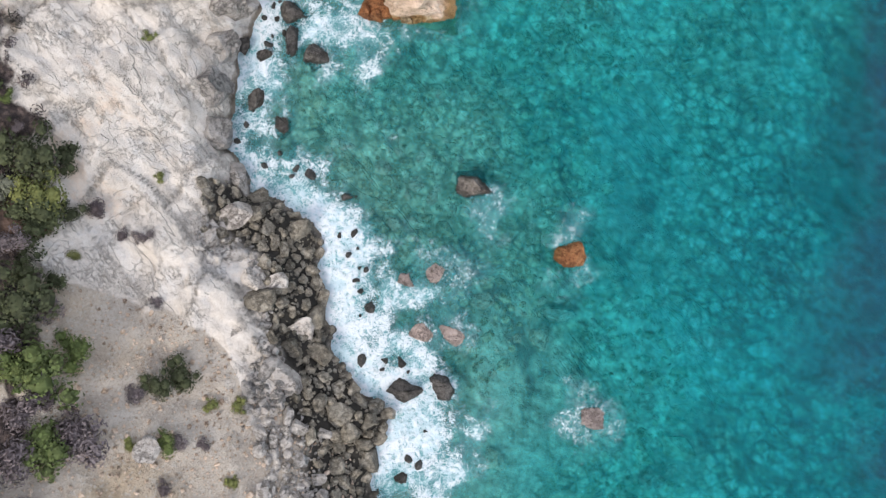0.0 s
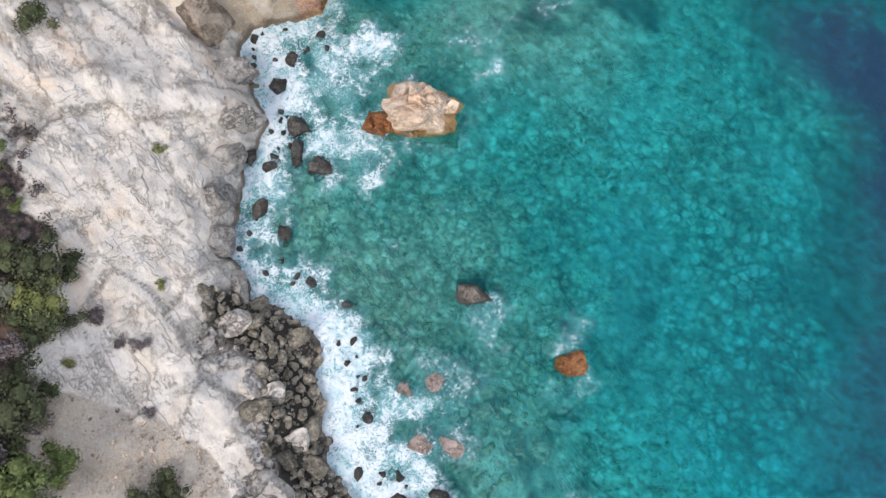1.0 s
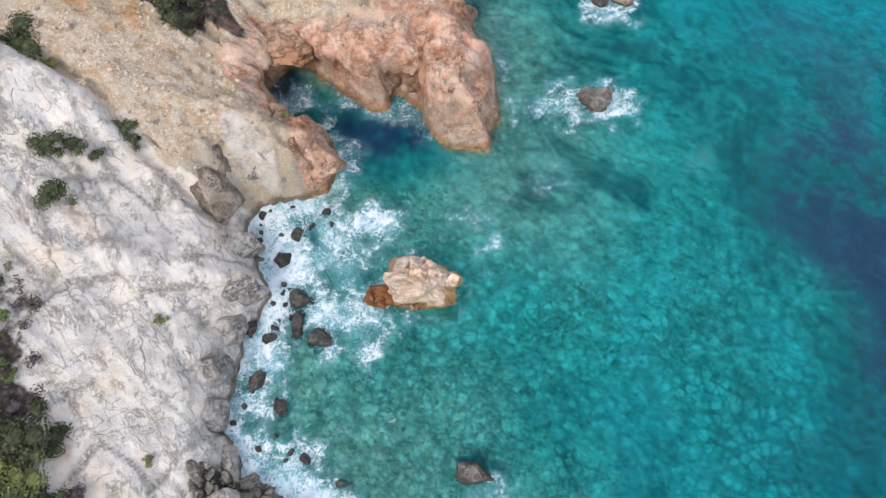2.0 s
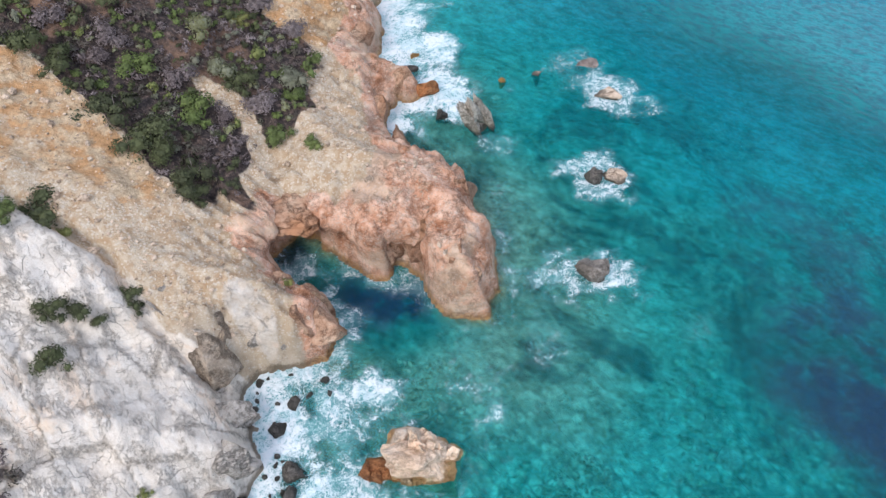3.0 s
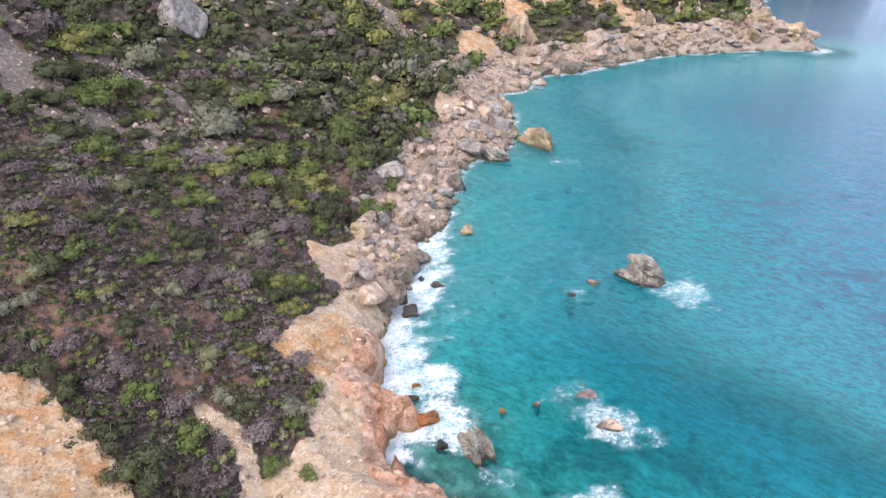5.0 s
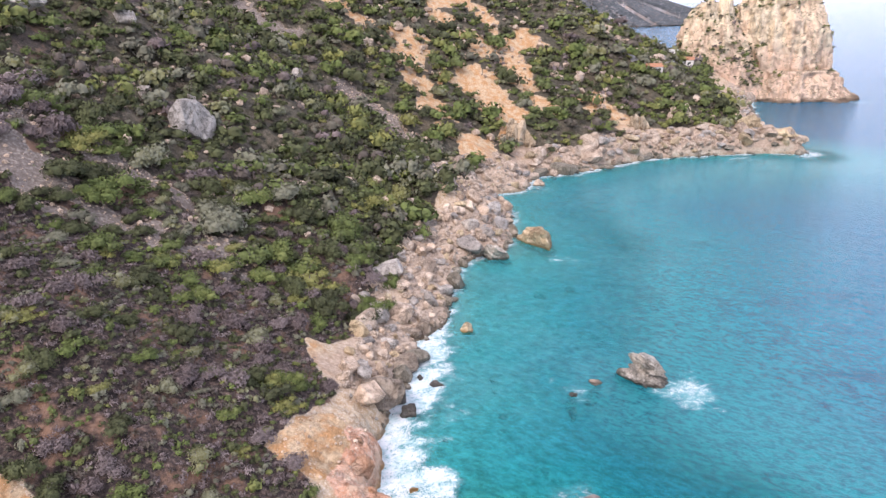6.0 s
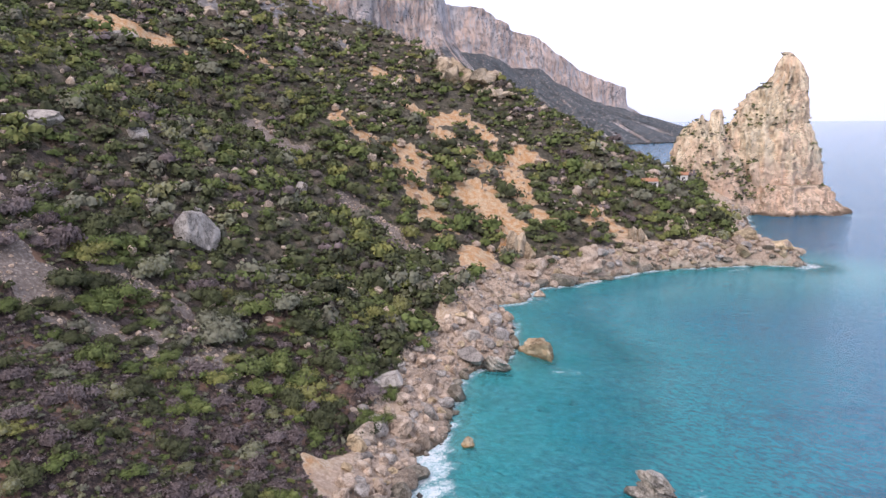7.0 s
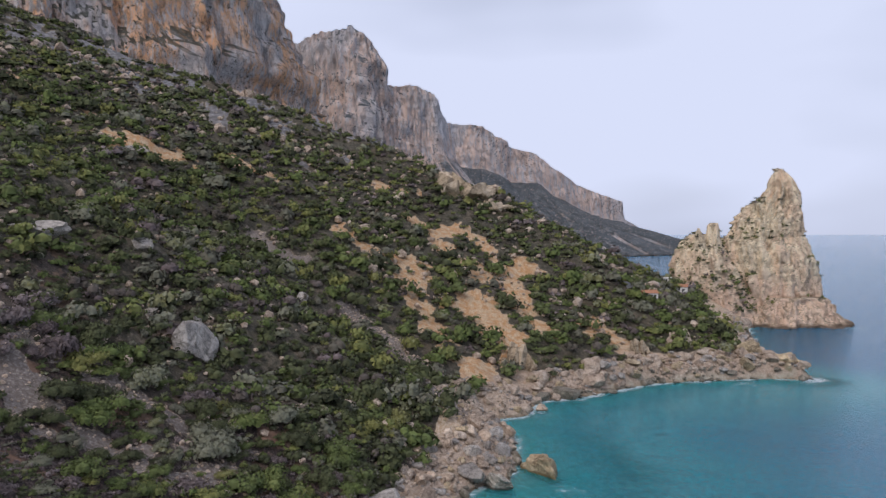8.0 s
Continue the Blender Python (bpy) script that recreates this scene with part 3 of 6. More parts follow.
    last = n.node("ShaderNodeMixShader", 0, Fac=mask)
    n.put(last.node.inputs[1], sea)
    n.put(last.node.inputs[2], white)
    return n.done(last)


def rock_material(name, dark, main, light, streak=(0.4, 0.4, 0.12), size=1.0, wet=0.0, stain=None, split=1.0, foot=(0.045, 0.04, 0.032)):
    """Weathered rock: broad tone, drawn-out streaks, cracks, grain; a dark wet foot where it stands in the sea."""
    n = Nodes(name)
    rnd = n.node("ShaderNodeObjectInfo", "Random")
    tone = n.noise(0.25 / size, 6, 0.6, n.stretch(streak, (0, 0, 0), n.bent(1.5 * size, 0.4 / size)), 0.3)
    grain = n.noise(2.2 / size, 8, 0.72, n.stretch((1, 1, 0.45)))
    col = n.ramp(n.math("ADD", n.math("MULTIPLY", tone, 0.5), n.math("MULTIPLY", grain, 0.5)), (0.36, dark), (0.5, main), (0.62, light))
    col = n.mix(n.span(n.noise(7.0 / size, 8, 0.8), 0.5, 0.64, 0, 0.5), col, dark)
    if stain:
        col = n.mix(n.span(n.noise(0.11 / size, 5, 0.6, n.stretch((1, 1, 0.35))), 0.48, 0.66, 0, 0.85), col, stain)
    edge = n.math("MAXIMUM", n.fissures(0.6 / size, 0.022, n.stretch((0.35, 1, 1.4), (25, 15, 40), n.bent(0.5 * size, 0.9 / size)), 6, 0.62, 0.3 / size, 0.38, 0.54), n.fissures(2.0 / size, 0.045, n.stretch((0.6, 1, 1.2), (10, 30, 0)), 5, 0.65, 0.6 / size))
    col = n.mix(n.math("MULTIPLY", edge, 0.62 * split), col, tuple(c * 0.4 for c in dark))
    col = n.mix(1.0, col, n.ramp(rnd, (0.0, (0.8, 0.8, 0.8)), (1.0, (1.12, 1.08, 1.03))), "MULTIPLY")
    rough = 0.88
    if wet:
        low = n.span(n.math("ADD", n.z(), n.math("MULTIPLY", n.noise(0.9 / size, 3), -wet)), 0.35 * wet, -0.25 * wet)
        col = n.mix(n.math("MULTIPLY", low, 0.85), col, foot)
        rough = n.math("MULTIPLY_ADD", low, -0.5, 0.88)
    h = n.math("ADD", n.math("MULTIPLY", tone, 1.2), n.math("ADD", n.math("MULTIPLY", grain, 0.6), n.math("MULTIPLY", edge, -0.35 * split)))
    return n.done(n.surface(col, rough, n.bump(h, 0.9, 0.5 * size), 0.3))


def cliff_material(name, dark, main, light, stain, plants, size, beds=0.3, rust=0.9, patch=0.02, green=0.9, base=None, rent=0.5, relief=0.7):
    """Limestone wall: water streaks, rust patches, beds, pits, plants on ledges and in cracks."""
    n = Nodes(name)
    pos = n.bent(0.3 * size, 1.6 / size)
    streak = n.noise(0.8 / size, 9, 0.74, n.stretch((1, 1, 0.22), (0, 0, 0), pos))
    grain = n.noise(2.6 / size, 9, 0.78, n.stretch((1, 1, 0.6)))
    broad = n.noise(patch, 7, 0.62, n.stretch((1, 1, 0.6)))
    col = n.ramp(n.math("ADD", n.math("MULTIPLY", streak, 0.55), n.math("MULTIPLY", grain, 0.45)), (0.36, dark), (0.49, main), (0.63, light))
    col = n.mix(n.math("MULTIPLY", n.span(broad, 0.38, 0.52), n.span(n.noise(0.45 / size, 9, 0.74, n.stretch((1, 1, 0.3), (0, 0, 0), pos)), 0.40, 0.56, 0, rust)), col, stain)
    if base:
        col = n.mix(n.span(n.math("ADD", n.z(), n.math("MULTIPLY", n.noise(0.05, 7, 0.7), 60.0)), 78.0, 48.0, 0.0, 0.65), col, base)
    bedding = n.noise(1.3 / size, 7, 0.72, n.stretch((0.14, 0.14, 1), (4, 3, 0), pos))
    col = n.mix(n.span(bedding, 0.53, 0.62, 0, beds), col, dark)
    rift = n.math("MAXIMUM", n.fissures(0.30 / size, 0.018, n.stretch((1, 1, 0.2), (5, 4, 0), pos), 7, 0.65, 0.12 / size, 0.4, 0.55), n.fissures(0.9 / size, 0.03, n.stretch((1, 1, 0.35), (0, 8, 0)), 6, 0.7, 0.3 / size))
    col = n.mix(n.math("MULTIPLY", rift, rent), col, tuple(0.45 * c for c in dark))
    speck = n.noise(1.5 / size, 8, 0.78)
    col = n.mix(n.span(speck, 0.56, 0.66, 0, 0.6 * rent), col, tuple(0.65 * c for c in dark))
    flat = n.math("MULTIPLY", n.span(n.up(), 0.42, 0.66), n.span(n.noise(0.8 / size, 8, 0.75), 0.36, 0.47, 0.55, 1.0))
    tuft = n.math("MULTIPLY", n.span(n.noise(1.0 / size, 7, 0.75), 0.555, 0.60), n.span(n.noise(0.10 / size, 4), 0.42, 0.58))
    col = n.mix(n.math("MULTIPLY", n.math("MAXIMUM", flat, tuft), green), col, n.mix(n.span(n.noise(1.4 / size, 9, 0.78), 0.48, 0.64), plants, tuple(0.7 * a + 0.12 * b for a, b in zip(plants, main))))
    h = n.math("ADD", streak, n.math("ADD", n.math("MULTIPLY", bedding, 0.5), broad))
    h = n.math("ADD", h, n.math("ADD", n.math("MULTIPLY", grain, 0.6), n.math("MULTIPLY", rift, -0.5)))
    low = n.span(n.math("ADD", n.z(), n.math("MULTIPLY", n.noise(0.12, 4), -5.0)), 1.0, -1.5, 0, 0.85)
    col = n.mix(low, col, (0.10, 0.07, 0.05))
    return n.done(n.surface(col, 0.9, n.bump(h, 1.0, relief * size), 0.2))


GROUND, WATER = ground_material(), water_material()
ROCK_STACK = cliff_material("stack_limestone", (0.66, 0.50, 0.335), (0.87, 0.715, 0.50), (0.92, 0.82, 0.63), (0.74, 0.50, 0.35), (0.09, 0.09, 0.05), 2.6, 0.15, 0.6, 0.03, 0.55, (0.72, 0.50, 0.38), 0.28, 0.3)
ROCK_CLIFF = cliff_material("cliff_limestone", (0.26, 0.25, 0.255), (0.52, 0.485, 0.475), (0.72, 0.67, 0.63), (0.82, 0.46, 0.25), (0.05, 0.058, 0.042), 3.4, 0.2, 0.95, 0.009)
# aerial haze painted in: this limestone and its plants are paler and bluer
ROCK_HAZED = cliff_material("hazed_limestone", (0.37, 0.355, 0.38), (0.60, 0.56, 0.56), (0.78, 0.72, 0.68), (0.80, 0.58, 0.46), (0.085, 0.105, 0.115), 6.0, 0.15, 0.85, 0.006, 0.95, None, 0.35)
ROCK_GREY = rock_material("grey_limestone", (0.26, 0.24, 0.22), (0.47, 0.43, 0.39), (0.63, 0.59, 0.54), (0.6, 0.6, 0.4), 1.0, 0.8)
ROCK_DARK = rock_material("wet_brown_rock", (0.10, 0.088, 0.068), (0.285, 0.25, 0.195), (0.50, 0.455, 0.38), (0.6, 0.6, 0.4), 0.8, 0.6)
ROCK_PALE = rock_material("pale_pink_limestone", (0.34, 0.245, 0.18), (0.59, 0.465, 0.36), (0.74, 0.63, 0.52), (0.6, 0.6, 0.4), 1.2, 0.8)
ROCK_ORANGE = rock_material("orange_rock", (0.25, 0.12, 0.065), (0.50, 0.31, 0.21), (0.62, 0.46, 0.34), (0.6, 0.6, 0.3), 1.0, 2.2, (0.46, 0.23, 0.12), foot=(0.30, 0.16, 0.04))
ROCK_SLAB = rock_material("slab_limestone", (0.42, 0.36, 0.31), (0.61, 0.55, 0.49), (0.73, 0.675, 0.615), (0.8, 0.8, 0.8), 1.5)
ROCK_RUST = rock_material("rusty_rock", (0.16, 0.06, 0.025), (0.38, 0.155, 0.06), (0.56, 0.33, 0.15), (0.6, 0.6, 0.5), 0.8, 0.5, foot=(0.20, 0.085, 0.025))
ROCK_STRATA = rock_material("layered_grey_rock", (0.19, 0.17, 0.145), (0.49, 0.445, 0.385), (0.70, 0.65, 0.57), (1.6, 0.5, 0.3), 1.0, 1.4)
ROCK_PEACH = rock_material("peach_limestone", (0.60, 0.41, 0.28), (0.84, 0.635, 0.475), (0.90, 0.76, 0.62), (0.8, 0.8, 0.8), 1.0, 1.6, split=0.6, foot=(0.36, 0.19, 0.06))
ROCK_LEDGE = rock_material("ledge_limestone", (0.20, 0.18, 0.165), (0.38, 0.345, 0.31), (0.52, 0.48, 0.44), (0.7, 0.7, 0.5), 1.2, 1.2)
ROCK_BROWN = rock_material("brown_conglomerate", (0.16, 0.12, 0.09), (0.33, 0.265, 0.205), (0.45, 0.385, 0.32), (0.9, 0.9, 0.9), 0.9, 1.0)
ROCK_MID = rock_material("brown_grey_rock", (0.085, 0.072, 0.06), (0.21, 0.18, 0.155), (0.37, 0.33, 0.29), (0.7, 0.7, 0.5), 0.9, 0.7)
ROCK_WET = rock_material("wet_dark_rock", (0.035, 0.032, 0.03), (0.10, 0.09, 0.08), (0.20, 0.18, 0.16), (0.7, 0.7, 0.6), 0.8, 0.7)
ROCK_SUB = rock_material("pale_drowned_rock", (0.24, 0.18, 0.14), (0.46, 0.36, 0.285), (0.62, 0.52, 0.42), (0.8, 0.8, 0.8), 0.9)
ROCK_AWASH = rock_material("pinkish_wet_rock", (0.17, 0.13, 0.115), (0.36, 0.285, 0.25), (0.52, 0.43, 0.38), (0.8, 0.8, 0.8), 0.7)
ROCK_SEABED = rock_material("brown_seabed_stone", (0.16, 0.14, 0.10), (0.38, 0.33, 0.23), (0.56, 0.50, 0.38), (0.8, 0.8, 0.8), 0.9)
ROCK_CRAG = rock_material("pale_crag_limestone", (0.36, 0.27, 0.18), (0.58, 0.47, 0.34), (0.70, 0.60, 0.47), (0.7, 0.7, 0.25), 2.5)
ROCK_OCHRE = rock_material("ochre_rock", (0.36, 0.26, 0.16), (0.57, 0.455, 0.30), (0.69, 0.59, 0.43), (0.6, 0.3, 0.6), 2.0, 1.2, foot=(0.24, 0.14, 0.045))

# ---- the land: one sheet from the sea bed to the foot of the cliffs ----
SCRUB = np.array([(-700, 75), (-58.6, 75.2), (-55, 76), (-47, 70.6), (-40, 64.3), (-32.2, 57), (-30.2, 57), (-30.2, 63), (-27, 59.5), (-27.3, 71), (-35.4, 79), (-31.2, 77), (-26.5, 76.5), (-24.5, 69),
                  (-20, 74.7), (-17.5, 68), (-21, 83.7), (-17.9, 87.8), (-22.5, 93.6), (-25.4, 99.8), (-20.4, 118.7), (-28.5, 133), (-22.8, 142), (-17.7, 155), (-12, 172.7), (-9, 200), (-4, 218),
                  (11, 250), (9, 285), (24, 312), (60, 338), (105, 365), (148, 374), (170, 420), (185, 500), (200, 530), (150, 700), (120, 1900), (-1900, 1900), (-1900, 75)], float)


SCARS = [([(-59, 406), (-49, 400), (-37, 396), (-26, 391), (-15, 394), (-12, 385)], 6), ([(-18, 375), (-14, 357), (-7, 355), (-4, 336)], 8), ([(-14, 451), (-5, 436), (6, 449), (17, 453), (23, 448), (30, 438), (33, 428)], 6.5), ([(5, 375), (17, 376), (25, 370), (31, 355), (33, 343), (35, 334), (39, 330)], 7.5),
         ([(37.5, 425), (39, 403), (42, 387), (45, 376), (50, 366)], 4.5), ([(-1, 423), (15, 413), (24, 406)], 7), ([(-172, 384), (-162, 392), (-145, 404)], 7), ([(-125, 429), (-114, 430), (-105, 437)], 4.5), ([(-197, 404), (-185, 401)], 5), ([(-254, 418), (-230, 409)], 5), ([(42, 440), (49, 434)], 5), ([(-48, 490), (-32, 482), (-17, 489)], 4),
         ([(17, 316), (23, 301)], 6), ([(94, 373), (105, 361)], 8), ([(82, 387), (85, 378)], 5), ([(-26.5, 134), (-20, 128)], 3.5), ([(-22, 96), (-20, 104)], 3)]
SCREES = [([(-23, 314), (-10, 291), (1, 253), (9, 258)], 5), ([(-96, 158), (-80, 150), (-66, 152), (-53, 152.6)], 8), ([(-80, 173), (-64, 169), (-58, 160)], 8), ([(-45, 326), (-31, 316)], 4), ([(-107, 172), (-96, 166)], 5), ([(-94, 366), (-80, 355), (-69, 355)], 4),
          ([(-335, 560), (-311, 645), (-237, 605), (-176, 572), (-140, 560)], 24), ([(-330, 500), (-270, 540), (-205, 540)], 16)]



def zones(x, y, z, d):
    """How much of each kind of ground there is at a place."""
    wob = fbm(x, y, 5, 4, 21)
    wide = fbm(x, y, 24, 4, 22)
    near = smooth(170, 110, y)
    scrub = smooth(-0.8, 1.2, inland(x, y, SCRUB) + 1.2 * wob * near + 4 * wide * (1 - near))
    west = smooth(-3, 2, -41 - x + 3 * wob) * smooth(30, 20, y) * 0.9
    scrub = np.maximum(scrub, west * smooth(-0.1, 0.5, fbm(x, y, 8, 3, 23) + 0.25))
    slab = np.maximum(slab_share(x, y, wob), 0.55 * smooth(1.1, 0.7, np.hypot((x + 23.2 + 0.5 * (y - 43.5)) / 3.2, (y - 43.8) / 3.4) + 0.15 * wob))
    orange = smooth(-2, 2, 1.0 + 1.5 * wob + inland(x, y, ORANGE)) * smooth(39, 41.5, y)
    orange = np.maximum(orange, smooth(8, 3, d + 2 * wob) * smooth(280, 300, y) * 0.5)
    orange = np.maximum(orange, smooth(5.0, 2.8, d + wob) * smooth(50, 53, y) * smooth(66, 62, y))
    scar = np.zeros_like(x)
    for line, w in SCARS:
        scar = np.maximum(scar, smooth(1.1, 0.5, polyline_near(x, y, line) / (w * (1.35 if w < 9 and line[0][1] > 200 else 1.0)) + 0.7 * wob + 0.6 * wide))
    rim = inland(x, y, SCRUB)
    scar = np.maximum(scar, 0.95 * smooth(-20, -4, rim + 3 * wob) * smooth(0.5, -0.5, rim) * smooth(50, 60, y) * smooth(105, 95, y) * smooth(-30, -40, x + 3 * wide))
    scree = np.zeros_like(x)
    for line, w in SCREES:
        rag = 1.6 if w > 10 else 0.7
        scree = np.maximum(scree, smooth(1.2, 0.4, polyline_near(x, y, line) / (1.5 * w) + rag * wob + rag * wide))
    joint = np.zeros_like(x)
    on = (slab > 0.02) & (d > 0)
    if on.any():
        joint[on] = slab_blocks(x[on], y[on])[1] * slab_share(x[on], y[on], wob[on])
    shoreline = smooth(20, 11, d + 3 * wob) * smooth(118, 128, y) * 0.9
    return dict(joint=joint, sandy=smooth(36, 48, y + 3 * wob), scrub=scrub * (1 - scar) * (1 - scree), slab=slab, orange=orange, scar=scar, scree=scree, bed=smooth(0.2, -0.6, d), weed=smooth(7, 2, d) * smooth(-1.5, 0.3, d), beach=shoreline, kelp_shade=np.maximum(0.95 * smooth(34, 44, x + 8 * wide) * smooth(62, 40, y), np.exp(-((x + 9) / 12) ** 2 - ((y - 51) / 5.5) ** 2), np.exp(-((x + 21) / 5) ** 2 - ((y - 58) / 5) ** 2)), sand=0.28 * np.exp(-((x - 27.5 - 9 * wide - 2 * wob) / 4.2) ** 2) * smooth(45, 32, y) + np.maximum(0.7 * smooth(96, 118, y + 6 * wide) * (1 - 0.35 * smooth(150, 260, y)), 0.6 * smooth(50, 80, y) * smooth(-40, -58, d + 9 * wide) * (1 - 0.95 * smooth(34, 44, x + 8 * wide) * smooth(62, 40, y))), herb=smooth(160, 240, y + 25 * wide) * 0.85, heap=smooth(0.5, -0.8, d - np.interp(y, [-40, -28, -15, -6, 0, 4, 8], [8, 7, 6, 5.5, 6, 5, 2.5]) + 0.8 * wob) * smooth(9.5, 7.5, y) * smooth(0, 0.5, d))


ORANGE = np.array([(-12, 114), (-17.4, 102), (-20.5, 95.7), (-16.6, 90), (-13.2, 88), (-11.2, 82), (-9.0, 73), (-9.6, 62.3), (-14.3, 59.3), (-22.5, 57.5), (-24.5, 55), (-22, 50), (-18.6, 46.5), (-17.6, 40), (10, 40), (14, 60), (3, 80), (0, 100)], float)


def axis(*runs):
    """Places along an axis: (start, end, step at the start, step at the end) ..."""
    out = []
    for a, b, s, e in runs:
        v = a
        while v < b - 1e-6:
            out.append(v)
            v += s + (e - s) * (v - a) / (b - a)
    return np.array(out + [runs[-1][1]])


def fan_grid(xs, ys, cap=9.0):
    y = np.repeat(ys[:, None], len(xs), 1)
    x = xs[None, :] * np.minimum(1 + np.maximum(0, y - 20) / 120, cap)
    return x, y


def undercut(x, y, z):
    """Lets the rock lean out over the sea caves."""
    for cx, cy, r, reach, dx, dy in ((-20.8, 62.5, 5.4, 3.5, 0.12, -0.98), (-25.2, 57.0, 2.8, 3.4, 0.9, -0.4), (-6.8, 56.5, 2.6, 2.0, 0.1, -1.0), (-13, 57.5, 4.0, 1.4, 0.0, -1.0)):
        g = reach * np.exp(-((x - cx) / r) ** 2 - ((y - cy) / r) ** 2) * smooth(4.2, 7.0, z)
        x, y = x + dx * g, y + dy * g
    return x, y


def build_ground():
    xs = axis((-260, -62, 9, 0.8), (-62, -46, 0.7, 0.36), (-46, -12, 0.27, 0.27), (-12, 8, 0.36, 0.42), (8, 70, 1.1, 2.2), (70, 130, 2.5, 7))
    ys = axis((-420, -36, 24, 0.6), (-36, -20, 0.42, 0.36), (-20, 62, 0.29, 0.32), (62, 100, 0.4, 0.5), (100, 260, 0.62, 1.8), (260, 620, 1.8, 4.5), (620, 1840, 6, 60))
    x, y = fan_grid(xs, ys)
    z, d = height(x, y)
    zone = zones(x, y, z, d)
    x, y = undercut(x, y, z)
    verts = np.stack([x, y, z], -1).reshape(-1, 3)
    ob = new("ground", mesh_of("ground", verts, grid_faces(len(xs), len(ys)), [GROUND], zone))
    return tagged(ob, "rocky coastal slope of pale limestone, stony earth and scrub", "ground", kind="structure")


def build_sea():
    xs = axis((-5000, -60, 900, 6), (-60, -32, 4, 1), (-32, 40, 0.8, 0.9), (40, 110, 1.1, 4), (110, 5000, 4, 700))
    ys = axis((-5000, -45, 900, 3), (-45, 110, 0.8, 0.9), (110, 380, 1.0, 4), (380, 700, 3, 12), (700, 9000, 14, 900))
    x, y = fan_grid(xs, ys)
    z, d = height(np.clip(x, -2500, 3000), np.clip(y, -480, 1850))
    depth = np.where(d < 0, -z, 0) + 9 * smooth(-40, -190, d) * (0.15 + 0.85 * smooth(35, 90, y)) + 1.0 * smooth(0, 40, -d) * fbm(x, y, 30, 3, 31)
    depth = depth + 4 * smooth(40, 100, x + 6 * fbm(x, y, 40, 3, 37)) * smooth(60, 100, y) * smooth(300, 200, y)
    depth = depth + 22 * smooth(350, 430, y) * (d < 0)
    wob = fbm(x, y, 7, 3, 32)
    surf = np.interp(y, [-30, -18, -12, 4, 7, 20, 34, 42, 48, 60, 78, 84, 100, 150, 165, 200, 300, 400], [9, 10, 12, 10, 8, 16, 13, 5.5, 4, 1.8, 2.5, 10, 13, 9, 3.5, 4, 6, 7])
    foam = smooth(1.3, 0.0, -d / surf + 0.4 * wob + 0.25 * fbm(x, y, 2.5, 3, 33)) * smooth(-4, 0.5, -d)
    foam = foam * np.interp(y, [-30, 45, 55, 62, 76, 82, 160, 170, 260, 300, 600], [1, 0.9, 0.75, 0.3, 0.4, 1, 1, 0.7, 0.6, 0.8, 0.8])
    foam = foam * (1 - 0.8 * np.exp(-((x - 3) / 9) ** 2 - ((y - 50) / 9) ** 2))
    # added depth tints the cove darker, for its shade
    depth = depth + 3.0 * np.exp(-((x + 8) / 11) ** 2 - ((y - 51) / 7) ** 2)
    for fx, fy, r, a in FOAM:
        q = np.hypot(x - fx, y - fy)
        foam = np.maximum(foam, 0.76 * a * smooth(1.4, 0.3, q / r + 0.5 * wob + 0.35 * fbm(x, y, 2.2, 3, 34)))
    verts = np.stack([x, y, np.zeros_like(x)], -1).reshape(-1, 3)
    keep = grid_faces(len(xs), len(ys))
    ob = new("sea", mesh_of("sea", verts, keep, [WATER], dict(depth=np.maximum(depth, 0), foam=foam, milky=0.8 * smooth(88, 135, y) * smooth(-75, -6, d + 6 * wob) * smooth(420, 330, y), weed_shade=np.maximum(0.5 * smooth(48, 85, x + 5 * wob) * smooth(60, 100, y) * smooth(240, 150, y) + 1.0 * smooth(30, 52, x + 5 * fbm(x, y, 24, 3, 36)) * smooth(95, 40, y), 1.3 * np.exp(-((x + 8.5) / 10) ** 2 - ((y - 50.5) / 5.5) ** 2) + 1.8 * np.exp(-((x + 22) / 4) ** 2 - ((y - 57.5) / 3.5) ** 2)))))
    return tagged(ob, "clear turquoise sea with white surf, deep blue offshore", "sea", kind="structure")


# places of loose foam on the water: x, y, reach, strength
FOAM = [(3.8, 4.6, 3.4, 0.62), (13, 1.8, 3.2, 0.58), (12.5, -3.4, 3.6, 0.55), (-1.5, -2.4, 4.0, 0.54), (-0.6, -9.6, 3.8, 0.56), (-4.4, -8.4, 3.0, 0.48), (-3, -19, 6, 0.55), (13.8, -19.2, 4.2, 0.55), (-6, 25, 7, 0.4), (-12, 25, 5, 0.55), (3, 26, 4, 0.3),
        (18.6, 54.4, 6.0, 0.95), (23.6, 70.8, 6, 0.8), (26.2, 90.0, 7, 0.75), (19.5, 98, 5, 0.5), (8, 79, 3, 0.5), (8, 66, 5, 0.35), (7.8, 60, 3.5, 0.55), (13, 44.5, 4.5, 0.42), (53, 133, 6, 0.75), (29, 131, 6, 0.5),
        (33, 45, 3, 0.3), (-17, 50, 6, 0.8), (-13.5, 46.5, 5, 0.75), (-19, 55, 4, 0.8), (38, 210, 5, 0.5), (150, 358, 14, 0.5), (188, 361, 10, 0.7), (40, 300, 8, 0.6), (315, 540, 12, 0.6)]
ground, sea = build_ground(), build_sea()


